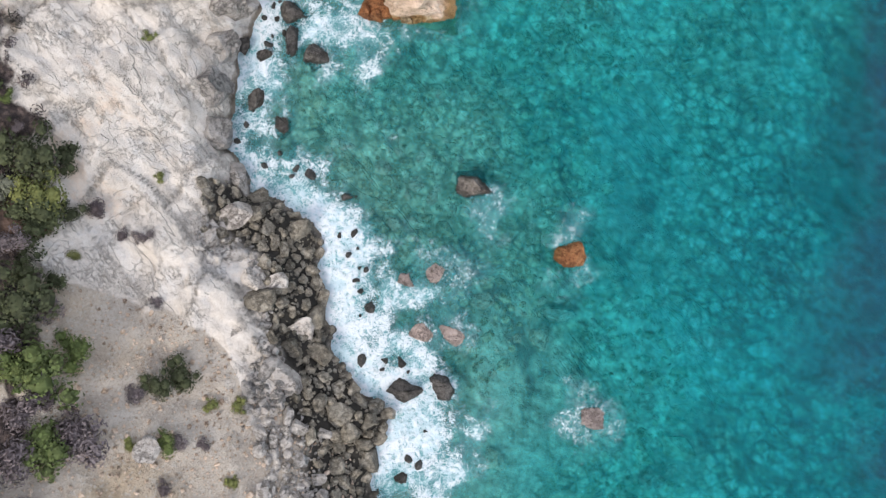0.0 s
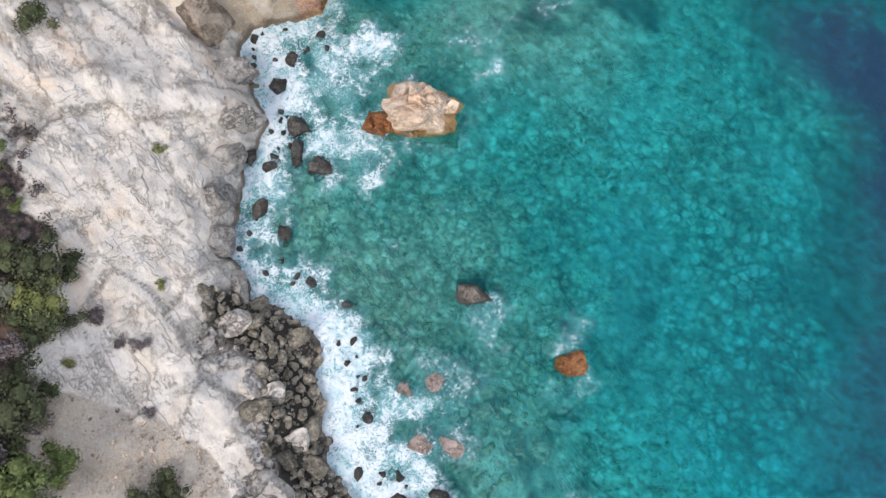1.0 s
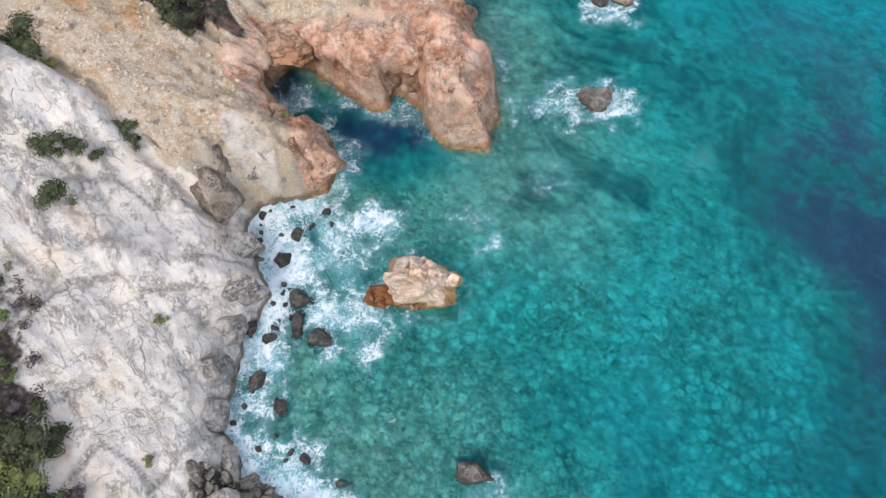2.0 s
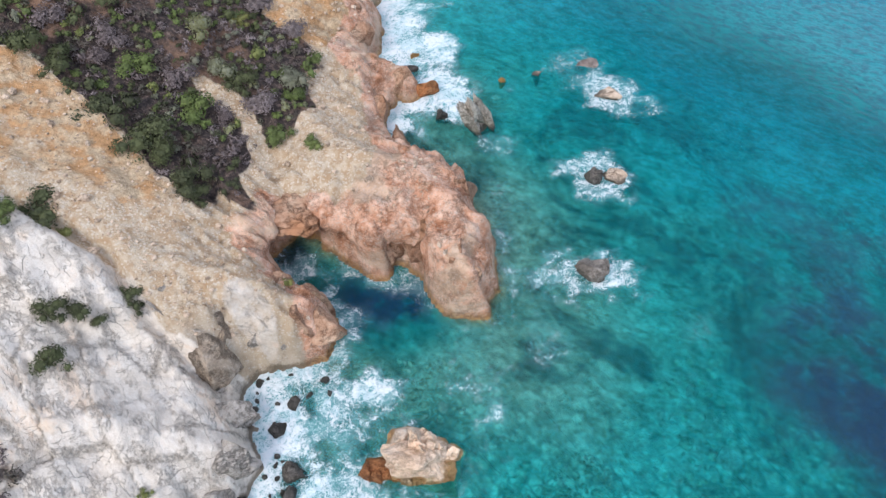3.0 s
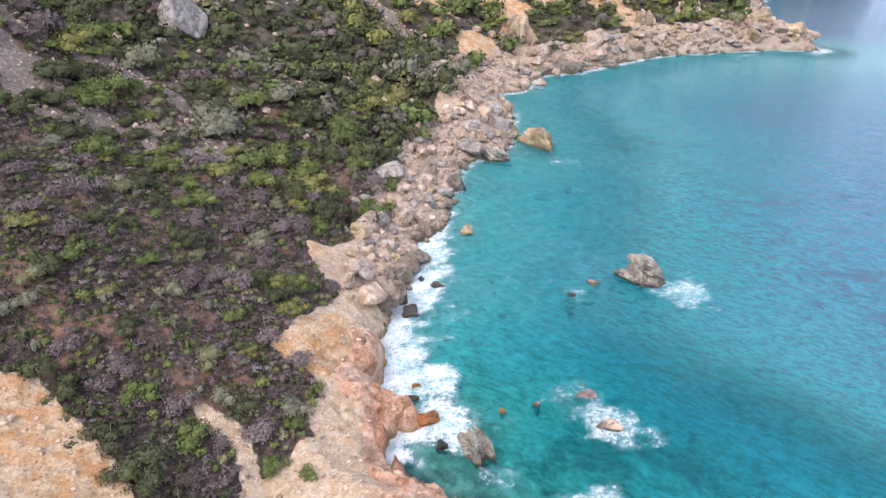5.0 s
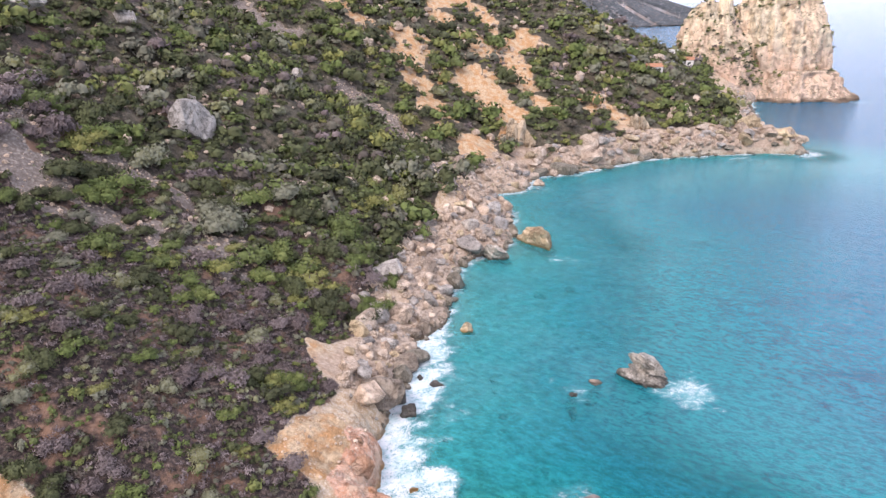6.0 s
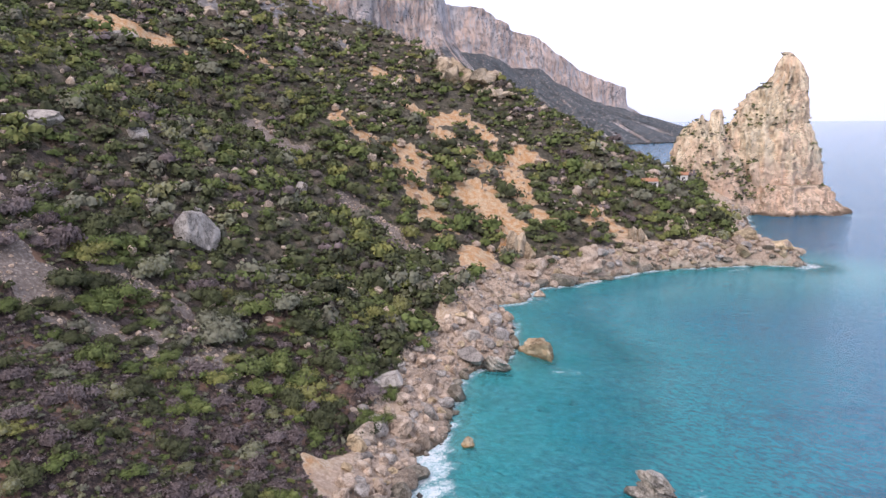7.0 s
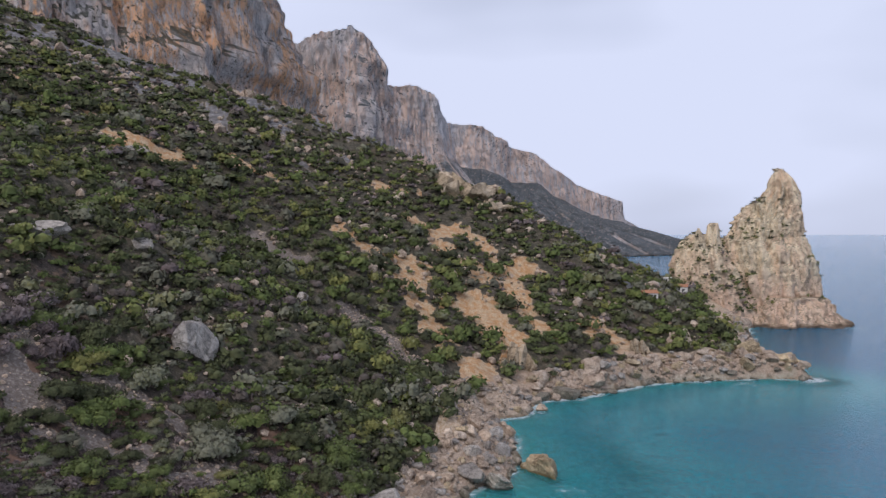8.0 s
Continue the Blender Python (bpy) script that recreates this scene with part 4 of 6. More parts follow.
# ---- distant mountains ----
def ridge(name, stations, cliff, run, foot, back, mat, label, rows=60, seed=0, cols=220, flute=1.0, toward=(0, -1), lean=0.12, jag=0.012):
    """A mountain side: a fluted cliff under the crest, and a slope at its foot. stations: x, y, crest height along it."""
    st = np.array(stations, float)
    s = np.concatenate([[0], np.cumsum(np.hypot(*np.diff(st[:, :2], axis=0).T))])
    u = np.linspace(0, s[-1], cols)
    cx, cy, cz = (np.interp(u, s, st[:, k]) for k in range(3))
    cz = cz + jag * cz * fbm(u, u * 0, s[-1] / 25, 4, seed)
    ch = np.interp(u, np.linspace(0, s[-1], len(cliff)), cliff)
    tx, ty = np.gradient(cx), np.gradient(cy)
    nl = np.hypot(tx, ty)
    nx, ny = ty / nl, -tx / nl
    side = np.sign(np.mean(nx * toward[0] + ny * toward[1]))
    nx, ny = nx * side, ny * side
    V = []
    for k in range(rows):
        f = k / (rows - 1)
        if f < 0.12:      # the plateau behind the crest
            g = 1 - f / 0.12
            out, h = -back * g, cz * (1 - 0.15 * g)
        elif f < 0.65:    # the cliff
            g = (f - 0.12) / 0.53
            out, h = ch * lean * g, cz - ch * g
        else:             # the slope below
            g = (f - 0.65) / 0.35
            base = cz - ch
            out, h = ch * lean + run * g, base + (foot - base) * (g ** 0.85)
        rough = flute * (fbm(u, h * 0.18, s[-1] / 18, 5, seed + 1, 0.6) + 0.5 * fbm(u * 0.3, h, 40, 3, seed + 2)) * ch * 0.10
        rough = rough + 0.022 * ch * (np.abs(fbm(u, h * 0.22, 26, 4, seed + 7, 0.62)) - 0.3) * (0.12 < f < 0.66)
        rough = rough * (1.0 if 0.1 < f else 0.3)
        if f > 0.65:
            rough = rough + 0.05 * run * fbm(u, f * 60.0 + u * 0, s[-1] / 30, 4, seed + 5) * min(1.0, (f - 0.65) * 8)
        V.append(np.stack([cx + nx * (out + rough), cy + ny * (out + rough), h + (0.35 * rough if f > 0.1 else 0)], -1))
    V = np.array(V).reshape(-1, 3)
    ob = new(name, mesh_of(name, V, grid_faces(cols, rows), [mat]))
    return tagged(ob, label, "cliff", kind="structure")


def at(px, d, elev):
    """A place d metres ahead, px to the side and elev up, in parts of the picture's focal length."""
    return ((px - 784) / 1260.0 * d, d, 80 + (396 - elev) / 1260.0 * d)


ridge("cliff_near", [(-1150, 560, 800), (-700, 700, 760), (-470, 850, 660), (-350, 905, 610), (-308, 935, 575), (-300, 985, 550), (-350, 1350, 540)],
      [560, 560, 520, 480, 450, 430], 60, 70, 120, ROCK_CLIFF, "high grey limestone cliff streaked with orange", seed=3, cols=440, rows=130, lean=0.33, flute=0.5)
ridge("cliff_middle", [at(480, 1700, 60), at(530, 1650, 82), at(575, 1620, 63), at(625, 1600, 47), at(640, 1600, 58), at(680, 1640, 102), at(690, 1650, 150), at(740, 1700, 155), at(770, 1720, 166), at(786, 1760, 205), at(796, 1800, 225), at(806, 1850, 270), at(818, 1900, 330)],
      [250, 300, 330, 280, 160, 60, 8], 200, 10, 200, ROCK_HAZED, "grey limestone peak with sheer pink walls", seed=9, cols=360, rows=110, flute=0.38, jag=0.004)
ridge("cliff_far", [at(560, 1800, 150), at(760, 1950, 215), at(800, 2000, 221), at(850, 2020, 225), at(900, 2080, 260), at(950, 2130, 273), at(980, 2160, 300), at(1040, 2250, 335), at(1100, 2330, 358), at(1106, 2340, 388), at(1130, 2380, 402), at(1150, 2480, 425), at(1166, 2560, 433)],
      [100, 110, 120, 90, 80, 60, 10], 420, -2, 300, ROCK_HAZED, "distant headland with a pale cliff band over dark slopes", seed=14, cols=360, rows=90, flute=0.6, jag=0.006)


# ---- the sea stack ----
def tower(cx, cy, profile, deep, seed, cols=150, rows=110, flute=1.0):
    """A rock needle of broken upright blocks. profile: height, left edge, right edge; deep: its depth as a share of its width."""
    p = np.array(profile, float)
    h = np.linspace(p[0, 0], p[-1, 0], rows)
    lo, hi = np.interp(h, p[:, 0], p[:, 1]), np.interp(h, p[:, 0], p[:, 2])
    A, Hh = np.meshgrid(np.linspace(0.5 * np.pi, 2.5 * np.pi, cols + 1), h)
    mid, half = ((lo + hi) / 2)[:, None], ((hi - lo) / 2)[:, None]
    ca, sa = np.cos(A), np.sin(A)
    size = p[0, 2] - p[0, 1]
    X, Y = mid + half * ca, half * deep * sa
    u, wob = A * 0.5 * size, 0.03 * size * fbm(A * 0.5 * size, Hh, size / 8, 3, seed + 9)
    cleft = 0.016 - 0.05 * np.abs(fbm(X + 40 + 0.05 * Hh, Y, size / 7, 4, seed + 7, 0.6))
    r = 0.8 * cleft + 0.040 * facets(u + wob, Hh - wob, size / 11, 2.6, seed + 20, (1.0, 0.0))[0] + 0.013 * facets(u - wob, Hh + wob, size / 26, 2.0, seed + 30, (1.0, 0.0))[0]
    r = r + 0.014 * fbm(cx + X, Y + Hh * 0.2, size / 6, 6, seed, 0.62) + 0.006 * ledges(Hh + wob, 0.2 * fbm(u, Hh, size / 4, 2, seed + 4), size / 13, 0.25)
    r = flute * size * r * np.clip(half / (0.16 * size), 0.25, 1) * np.clip((h[-1] - Hh) / (0.07 * (h[-1] - h[0])), 0.1, 1)
    X, Y = X + r * ca, Y + r * sa
    Z = Hh + 0.25 * r * (Hh > p[0, 0] + 2)
    V = np.stack([cx + X, cy + Y, Z], -1)
    V[:, -1] = V[:, 0]
    n = rows * (cols + 1)
    V = np.concatenate([V.reshape(-1, 3), [[cx + (lo[-1] + hi[-1]) / 2, cy, h[-1] + 0.01 * size]]])
    F = grid_faces(cols + 1, rows)
    top = np.arange((rows - 1) * (cols + 1), n - 1)
    cap = np.stack([top, top + 1, np.full(len(top), n), np.full(len(top), n)], -1)
    return V, F, cap


def tower_mesh(name, *args, mat=None, **more):
    V, F, cap = tower(*args, **more)
    tri = np.concatenate([F[:, [0, 1, 2]], F[:, [0, 2, 3]], cap[:, :3]])
    return mesh_of(name, V, tri, [mat])


stack = tagged(new("sea_stack"), "tall pale limestone sea stack with tufts of scrub", "sea stack")
K = 568 / 1260.0
def sx(px):
    return (px - 784) * K
def sh(py):
    return 80 + (396 - py) * K
def rows_of(*rows):
    return [(h if h < 30 else sh(h), sx(a), sx(b)) for h, a, b in rows]
part("pinnacle", tower_mesh("pinnacle", 0, 575, rows_of((-12, 1288, 1486), (3, 1292, 1476), (560, 1294, 1468), (540, 1292, 1462), (500, 1288, 1456), (470, 1282, 1448), (450, 1278, 1443), (432, 1281, 1435), (424, 1289, 1431), (418, 1297, 1426), (404, 1303, 1425), (396, 1306, 1424), (388, 1312, 1424), (378, 1325, 1423),
     (368, 1330, 1422), (360, 1339, 1421), (350, 1350, 1420), (340, 1359, 1418), (325, 1366, 1411), (312, 1371, 1404), (304, 1376, 1396), (299, 1371, 1391)), 0.6, 41, mat=ROCK_STACK, cols=230, rows=190), stack)
part("lower_pinnacle", tower_mesh("lower_pinnacle", 0, 560, rows_of((-6, 1205, 1340), (560, 1208, 1334), (515, 1186, 1318), (490, 1180, 1302), (475, 1181, 1294), (460, 1187, 1285), (445, 1193, 1275), (434, 1199, 1267), (425, 1207, 1262), (415, 1215, 1256)),
     0.6, 47, mat=ROCK_STACK, cols=150, rows=110), stack)
part("spire", tower_mesh("spire", 0, 556, rows_of((480, 1224, 1280), (440, 1234, 1268), (420, 1239, 1264), (405, 1242, 1262), (398, 1243, 1261), (395, 1246, 1260)), 0.7, 51, mat=ROCK_STACK, cols=70, rows=60), stack)
part("spire", tower_mesh("spire", 0, 553, rows_of((480, 1200, 1244), (440, 1211, 1240), (420, 1217, 1233), (410, 1220, 1229), (404, 1222, 1226)), 0.7, 53, mat=ROCK_STACK, cols=60, rows=50), stack)
part("foot", tower_mesh("foot", 0, 568, rows_of((-12, 1280, 1520), (-1, 1288, 1512), (4, 1294, 1496), (9, 1298, 1482), (16, 1305, 1470), (22, 1315, 1454)), 0.62, 57, mat=ROCK_STACK, cols=220, rows=50), stack)


# ---- rocks ----
def rock_shape(seed, level=3, cuts=11, rough=0.04, sharp=(0.42, 0.8), beds=0.0, dip=(0.45, 0.2, 0.87)):
    """An angular boulder of about unit radius, flattened by random planes."""
    bm = bmesh.new()
    bmesh.ops.create_icosphere(bm, subdivisions=level, radius=1.0)
    P = np.array([v.co[:] for v in bm.verts])
    F = np.array([[v.index for v in f.verts] for f in bm.faces])
    bm.free()
    r = np.random.RandomState(seed)
    for _ in range(cuts):
        n = r.normal(size=3)
        n /= np.linalg.norm(n)
        P = P - np.outer(np.maximum(P @ n - r.uniform(*sharp), 0), n)
    if rough:
        q = P * 1.0
        k = 1 + rough * (fbm(q[:, 0] + 3 * seed, q[:, 1] + q[:, 2] * 1.7, 0.6, 4, seed) + fbm(q[:, 2] * 1.3, q[:, 0] - q[:, 1], 0.3, 3, seed + 1) * 0.6)
        P = P * k[:, None]
    if beds:      # tilted layers, worn back one under the other
        q = P @ np.array(dip) + 0.05 * fbm(P[:, 0], P[:, 1], 0.7, 3, seed + 2)
        P = P * (1 + beds * (ledges(q, 0.3 * fbm(q, q * 0, 0.5, 2, seed + 3), 0.27, 0.3) + 0.6 * ledges(q, 0.0, 0.105, 0.35)))[:, None]
    return P, F


def turn_z(P, a):
    c, s = math.cos(a), math.sin(a)
    return np.stack([P[:, 0] * c - P[:, 1] * s, P[:, 0] * s + P[:, 1] * c, P[:, 2]], -1)


def floor_at(x, y):
    return height(np.atleast_1d(np.asarray(x, float)), np.atleast_1d(np.asarray(y, float)))[0]


def sea_rock(x, y, wide, deep, tall, mat, label, seed, turn=0.0, cuts=10, rough=0.05, name="sea_rock", level=4, lean=0.0, group="", beds=0.0, wedge=0.0):
    """A rock that stands on the sea bed and rises tall metres over the water (or ends below it)."""
    bed = float(floor_at(x, y)[0])
    P, F = rock_shape(seed, level, cuts, rough, beds=beds)
    P = P / np.abs(P).max(0)
    if wedge:     # a crest on one side, a long dip slope on the other
        P[:, 2] = np.where(P[:, 2] > 0, P[:, 2] * np.clip(1.08 - wedge * np.maximum(P[:, 0] + 0.35, 0) - 0.9 * np.maximum(-0.5 - P[:, 0], 0), 0.1, 1), P[:, 2])
        P[:, 2] /= P[:, 2].max()
    P = turn_z(P * [wide / 2, deep / 2, 1], math.radians(turn))
    top, low = P[:, 2].max(), P[:, 2].min()
    grow = 1.0 + (0.25 + 0.4 * max(-bed, 0) / wide) * np.clip(-P[:, 2], 0, 1)
    P[:, :2] *= grow[:, None]
    if tall > 0.1:
        z = np.where(P[:, 2] > 0, P[:, 2] * tall, P[:, 2] * (-bed + 0.3) if bed < -0.2 else P[:, 2] * 0.7)
    else:
        z = bed - 0.3 + (P[:, 2] + 1) / 2 * (tall - bed + 0.3)
    P = np.stack([P[:, 0] + lean * z, P[:, 1], z], -1)
    ob = new(name, mesh_of(name, P, F, [mat], shade=False))
    ob.location = (x, y, max(bed, 0) if bed > 0 else 0)
    return tagged(ob, label, "rock", group)


BIG = "pale orange-pink rock islet with rusty foot standing in the sea"
# the great islet: two lumps of one rock
isl = tagged(new("sea_rock"), BIG, "rock")
isl.location = (-4.5, 29.0, 0)
def lump(seed, cx, cy, w, dp, h, mat, cuts=14, rough=0.09, low=4.0):
    P, F = rock_shape(seed, 4 if w > 5 else 3, cuts, rough, (0.5, 0.85), 0.03)
    P = P / np.abs(P).max(0) * [w / 2, dp / 2, 1]
    z = np.where(P[:, 2] > 0, P[:, 2] * h, P[:, 2] * low)
    k = 1 + (0.3 if h < 3 else 0.05) * np.clip(-z / 2.0 + 0.3, 0, 1)
    return mesh_of("lump", np.stack([P[:, 0] * k + cx, P[:, 1] * k + cy, z], -1), F, [mat], shade=False)
part("crown_rock", lump(101, 0.9, 0.2, 9.4, 6.8, 4.6, ROCK_PEACH, 16, 0.14), isl, "pale pink weathered top")
isl_rng = random.Random(12)
for k in range(22):      # crumbling blocks piled into a blunt pyramid
    f = k / 21
    a, out = 2.4 * k + isl_rng.uniform(-0.6, 0.6), 3.5 * (1 - f) ** 0.8 * isl_rng.uniform(0.7, 1.05)
    w = isl_rng.uniform(1.6, 3.6) * (1.1 - 0.3 * f)
    part("crown_block", lump(110 + k, 0.7 + 1.15 * out * math.cos(a), 0.5 + 0.8 * out * math.sin(a), w, w * isl_rng.uniform(0.75, 1.0), 2.2 + 3.4 * f * isl_rng.uniform(0.85, 1.08), ROCK_PEACH, 15, 0.10, 0.5), isl, "pale pink broken block")
part("foot_rock", lump(103, -3.2, -0.9, 5.0, 3.6, 1.9, ROCK_RUST, 18, 0.16), isl, "rusty wet foot")
for k in range(7):
    part("foot_rock", lump(140 + k, -5.2 + 1.15 * k, -1.7 - 0.5 * math.sin(2.1 * k) - 0.12 * k, isl_rng.uniform(1.5, 2.6), isl_rng.uniform(1.2, 2.0), isl_rng.uniform(0.7, 1.7), ROCK_RUST if k < 4 else ROCK_OCHRE, 14, 0.1, 1.5), isl, "rusty wet foot" if k < 4 else "ochre weed-stained foot")
part("foot_rock", lump(104, 2.0, -1.2, 8.4, 5.2, 1.1, ROCK_OCHRE, 12), isl, "ochre weed-stained foot")

ROCKS = [(12.7, -0.6, 4.2, 2.9, 0.9, ROCK_RUST, "small rust-orange rock awash in clear water", 111, 10), (2.0, 7.3, 4.8, 3.6, 1.4, ROCK_MID, "grey-brown angular rock with foam beside it", 112, -20),
         (-6.2, -15.4, 3.7, 3.6, 1.5, ROCK_WET, "dark brown wet boulder in the surf", 113, 30), (-2.0, -14.8, 4.0, 3.4, 1.5, ROCK_WET, "dark brown split boulder in the surf", 114, -35),
         (14.6, -19.0, 2.8, 2.6, 0.35, ROCK_PALE, "pale pink rock just breaking the water", 115, 0), (-4.6, -8.8, 3.0, 2.8, 0.25, ROCK_PALE, "pinkish rock awash near the surf", 116, 20),
         (-0.8, -9.4, 3.0, 2.8, 0.2, ROCK_PALE, "pinkish rock awash near the surf", 117, 0), (-2.6, -2.2, 2.6, 2.2, 0.2, ROCK_PALE, "pinkish rock awash near the surf", 118, 40), (-6.0, -3.0, 2.0, 1.8, 0.15, ROCK_PALE, "pinkish rock awash near the surf", 119, 0),
         (3.6, -23.6, 2.2, 2.6, -0.1, ROCK_PALE, "submerged pale rock under clear water", 120, 0), (21.8, -26.6, 2.6, 2.4, 0.0, ROCK_PALE, "submerged pale rock under clear water", 121, 0), (11.2, -7.6, 4.2, 1.9, -0.25, ROCK_OCHRE, "submerged long pale rock under clear water", 122, 0),
         (9.2, -9.8, 2.4, 3.0, -0.3, ROCK_OCHRE, "submerged pale rock under clear water", 123, -20), (-15.0, 22.4, 3.8, 3.4, 1.3, ROCK_WET, "round dark boulder ringed by surf", 124, 0), (-18.2, 27.6, 4.4, 3.0, 1.4, ROCK_WET, "dark boulder between slab and surf", 125, -15),
         (-18.1, 24.2, 2.0, 3.4, 1.2, ROCK_WET, "dark upright boulder in the surf", 126, 10), (-22.4, 17.6, 2.3, 2.8, 1.1, ROCK_WET, "dark boulder in white foam", 127, 0), (-19.5, 14.8, 1.7, 2.6, 0.6, ROCK_WET, "dark boulder in white foam", 128, 10),
         (-20.6, 32.6, 2.8, 2.2, 1.0, ROCK_WET, "dark boulder in white foam", 129, 20), (-18.8, 36.0, 1.8, 2.2, 0.7, ROCK_WET, "dark boulder in white foam", 130, 0), (-23.6, 24.0, 2.2, 2.4, 1.2, ROCK_WET, "dark boulder against the slab", 131, 0),
         (-21.4, 22.8, 2.2, 1.6, 0.7, ROCK_WET, "brown boulder in white foam", 132, 15), (6.5, 18.7, 1.9, 1.8, -0.1, ROCK_GREY, "round rock under clear water", 133, 0), (-7.0, -25.2, 1.9, 1.6, 0.5, ROCK_WET, "dark boulder in white foam", 134, 30),
         (-0.8, 85.0, 2.8, 1.8, 1.6, ROCK_WET, "dark red-brown rock in the shallows", 136, 30),
         (21.8, 71.0, 3.0, 3.0, 2.3, ROCK_WET, "dark rock washed by breaking foam", 137, 20), (25.2, 71.2, 4.0, 3.2, 1.2, ROCK_PALE, "pinkish rock washed by breaking foam", 138, 0), (19.4, 54.2, 5.2, 4.2, 2.6, ROCK_MID, "brown-grey rock ringed by foam", 139, 0),
         (26.8, 89.6, 5.6, 3.4, 1.0, ROCK_PALE, "pinkish rock awash in foam", 140, 0), (24.0, 97.5, 4.6, 2.6, 0.4, ROCK_PALE, "pinkish rock awash in foam", 141, 0), (15.5, 95.3, 2.0, 1.8, 0.5, ROCK_PALE, "small pale rock breaking the water", 142, 0), (9.4, 93.4, 1.5, 1.4, 0.5, ROCK_ORANGE, "small orange rock breaking the water", 143, 0),
         (27.1, 130.6, 2.2, 1.8, 0.7, ROCK_WET, "small dark rock in foam", 146, 0),
         (32.7, 135.4, 3.6, 2.4, 0.6, ROCK_PALE, "pinkish rock awash in foam", 147, 0),
         (33.0, 226.5, 18.5, 10.0, 6.5, ROCK_OCHRE, "huge smooth ochre boulder lying in the shallows", 151, -38), (5.7, 161.0, 4.0, 3.4, 2.3, ROCK_OCHRE, "rounded brown boulder in the shallows", 152, 0), (-9.0, 129.4, 4.6, 4.6, 3.4, ROCK_WET, "dark grey boulder in the surf", 153, 0), (-7.2, 123.8, 3.6, 3.2, 2.2, ROCK_WET, "dark grey boulder in the surf", 154, 0),
         (-1.3, 135.0, 3.6, 2.6, 1.0, ROCK_WET, "dark rock in white surf", 155, 0), (-5.0, 137.8, 1.8, 1.8, 1.1, ROCK_WET, "dark rock in white surf", 156, 0), (-6.0, 97.0, 3.0, 2.2, 0.8, ROCK_WET, "dark rock in white surf", 157, 0), (-5.4, 100.4, 2.0, 1.8, 0.8, ROCK_ORANGE, "orange rock in white surf", 158, 0),
         (-3.8, 91.2, 5.6, 3.6, 2.6, ROCK_RUST, "rusty brown rock point in the surf", 159, 15), (16.5, 213.5, 11.0, 7.0, 5.0, ROCK_STRATA, "grey layered rock slab at the water", 160, -30), (180.0, 370.0, 17.0, 10.0, 6.5, ROCK_OCHRE, "rounded tan boulder off the point", 162, 0),
         (42.0, 303.0, 7.0, 5.0, 3.0, ROCK_PALE, "brown boulder at the water's edge", 163, 0), (160.0, 377.0, 18.0, 12.0, 9.0, ROCK_OCHRE, "great rounded tan boulder on the point", 164, 0)]
for x, y, w, dp, h, m, label, seed, turn in ROCKS:
    slab_like = m is ROCK_STRATA
    m = ROCK_AWASH if 0.1 < h < 0.45 and m is ROCK_PALE else ROCK_SUB if h < 0.45 and m is not ROCK_WET else m
    h = h - 0.3 if h < 0.1 and y > 0 else 0.05 if h < 0.1 else h + 0.15 if h < 0.3 else h
    sea_rock(x, y, w, dp, h, m, label, seed, turn, 16, 0.10 if slab_like else 0.12, level=5 if w > 8 else 4, lean=-0.2 if slab_like else 0.0, beds=0.12 if slab_like else 0.025, wedge=0.4 if slab_like else 0.0)


def layered_rock(x, y, w, dp, dip, turn, plates, mat, label, seed):
    """A rock of tilted beds: plates lying one on the other over a core. plates: along the beds, across them, how long, how thick."""
    bed = float(floor_at(x, y)[0])
    ob = tagged(new("sea_rock"), label, "rock")
    ob.matrix_basis = pose(x, y, 0, 0, 0, turn)
    P, F = rock_shape(seed, 4, 14, 0.12)
    P = P / np.abs(P).max(0) * [w * 0.5, dp * 0.5, 1]
    P[:, 2] = np.where(P[:, 2] > 0, P[:, 2] * (0.34 * w if dip < 50 else 2.2), P[:, 2] * (0.3 - bed))
    part("core", mesh_of("core", P, F, [mat], shade=False), ob)
    c, s = math.cos(math.radians(dip)), math.sin(math.radians(dip))
    for k, (along, across, long, thick) in enumerate(plates):
        Q, f = rock_shape(seed + 1 + k, 5, 18, 0.09, (0.36, 0.7), 0.10, (0.1, 0.1, 0.99))
        Q = turn_z(Q / np.abs(Q).max(0) * [long / 2, dp / 2 * (1.0 - 0.06 * k), thick], 0.15 * math.sin(3.1 * k + seed))
        Q = np.stack([(Q[:, 0] + along) * c + (Q[:, 2] + across) * s, Q[:, 1], -(Q[:, 0] + along) * s + (Q[:, 2] + across) * c], -1)
        part("layer", mesh_of("layer", Q, f, [mat], shade=False), ob, "slanting rock layer")
    return ob


layered_rock(44.0, 137.0, 12.0, 8.0, 33, -8, [(0.2, 0.6, 10.5, 1.7), (-0.6, 1.9, 10.0, 1.4), (-1.2, 3.1, 9.0, 1.3), (-2.0, 4.3, 7.0, 1.1)], ROCK_STRATA, "large grey islet of slanting rock layers with foam", 745)
layered_rock(5.4, 82.6, 4.6, 3.4, 68, 25, [(-2.4, -0.7, 9.5, 1.3), (-3.2, 0.4, 11.5, 1.3), (-2.2, 1.5, 8.6, 1.1)], ROCK_STRATA, "upright grey slabs of layered rock in the sea", 765)


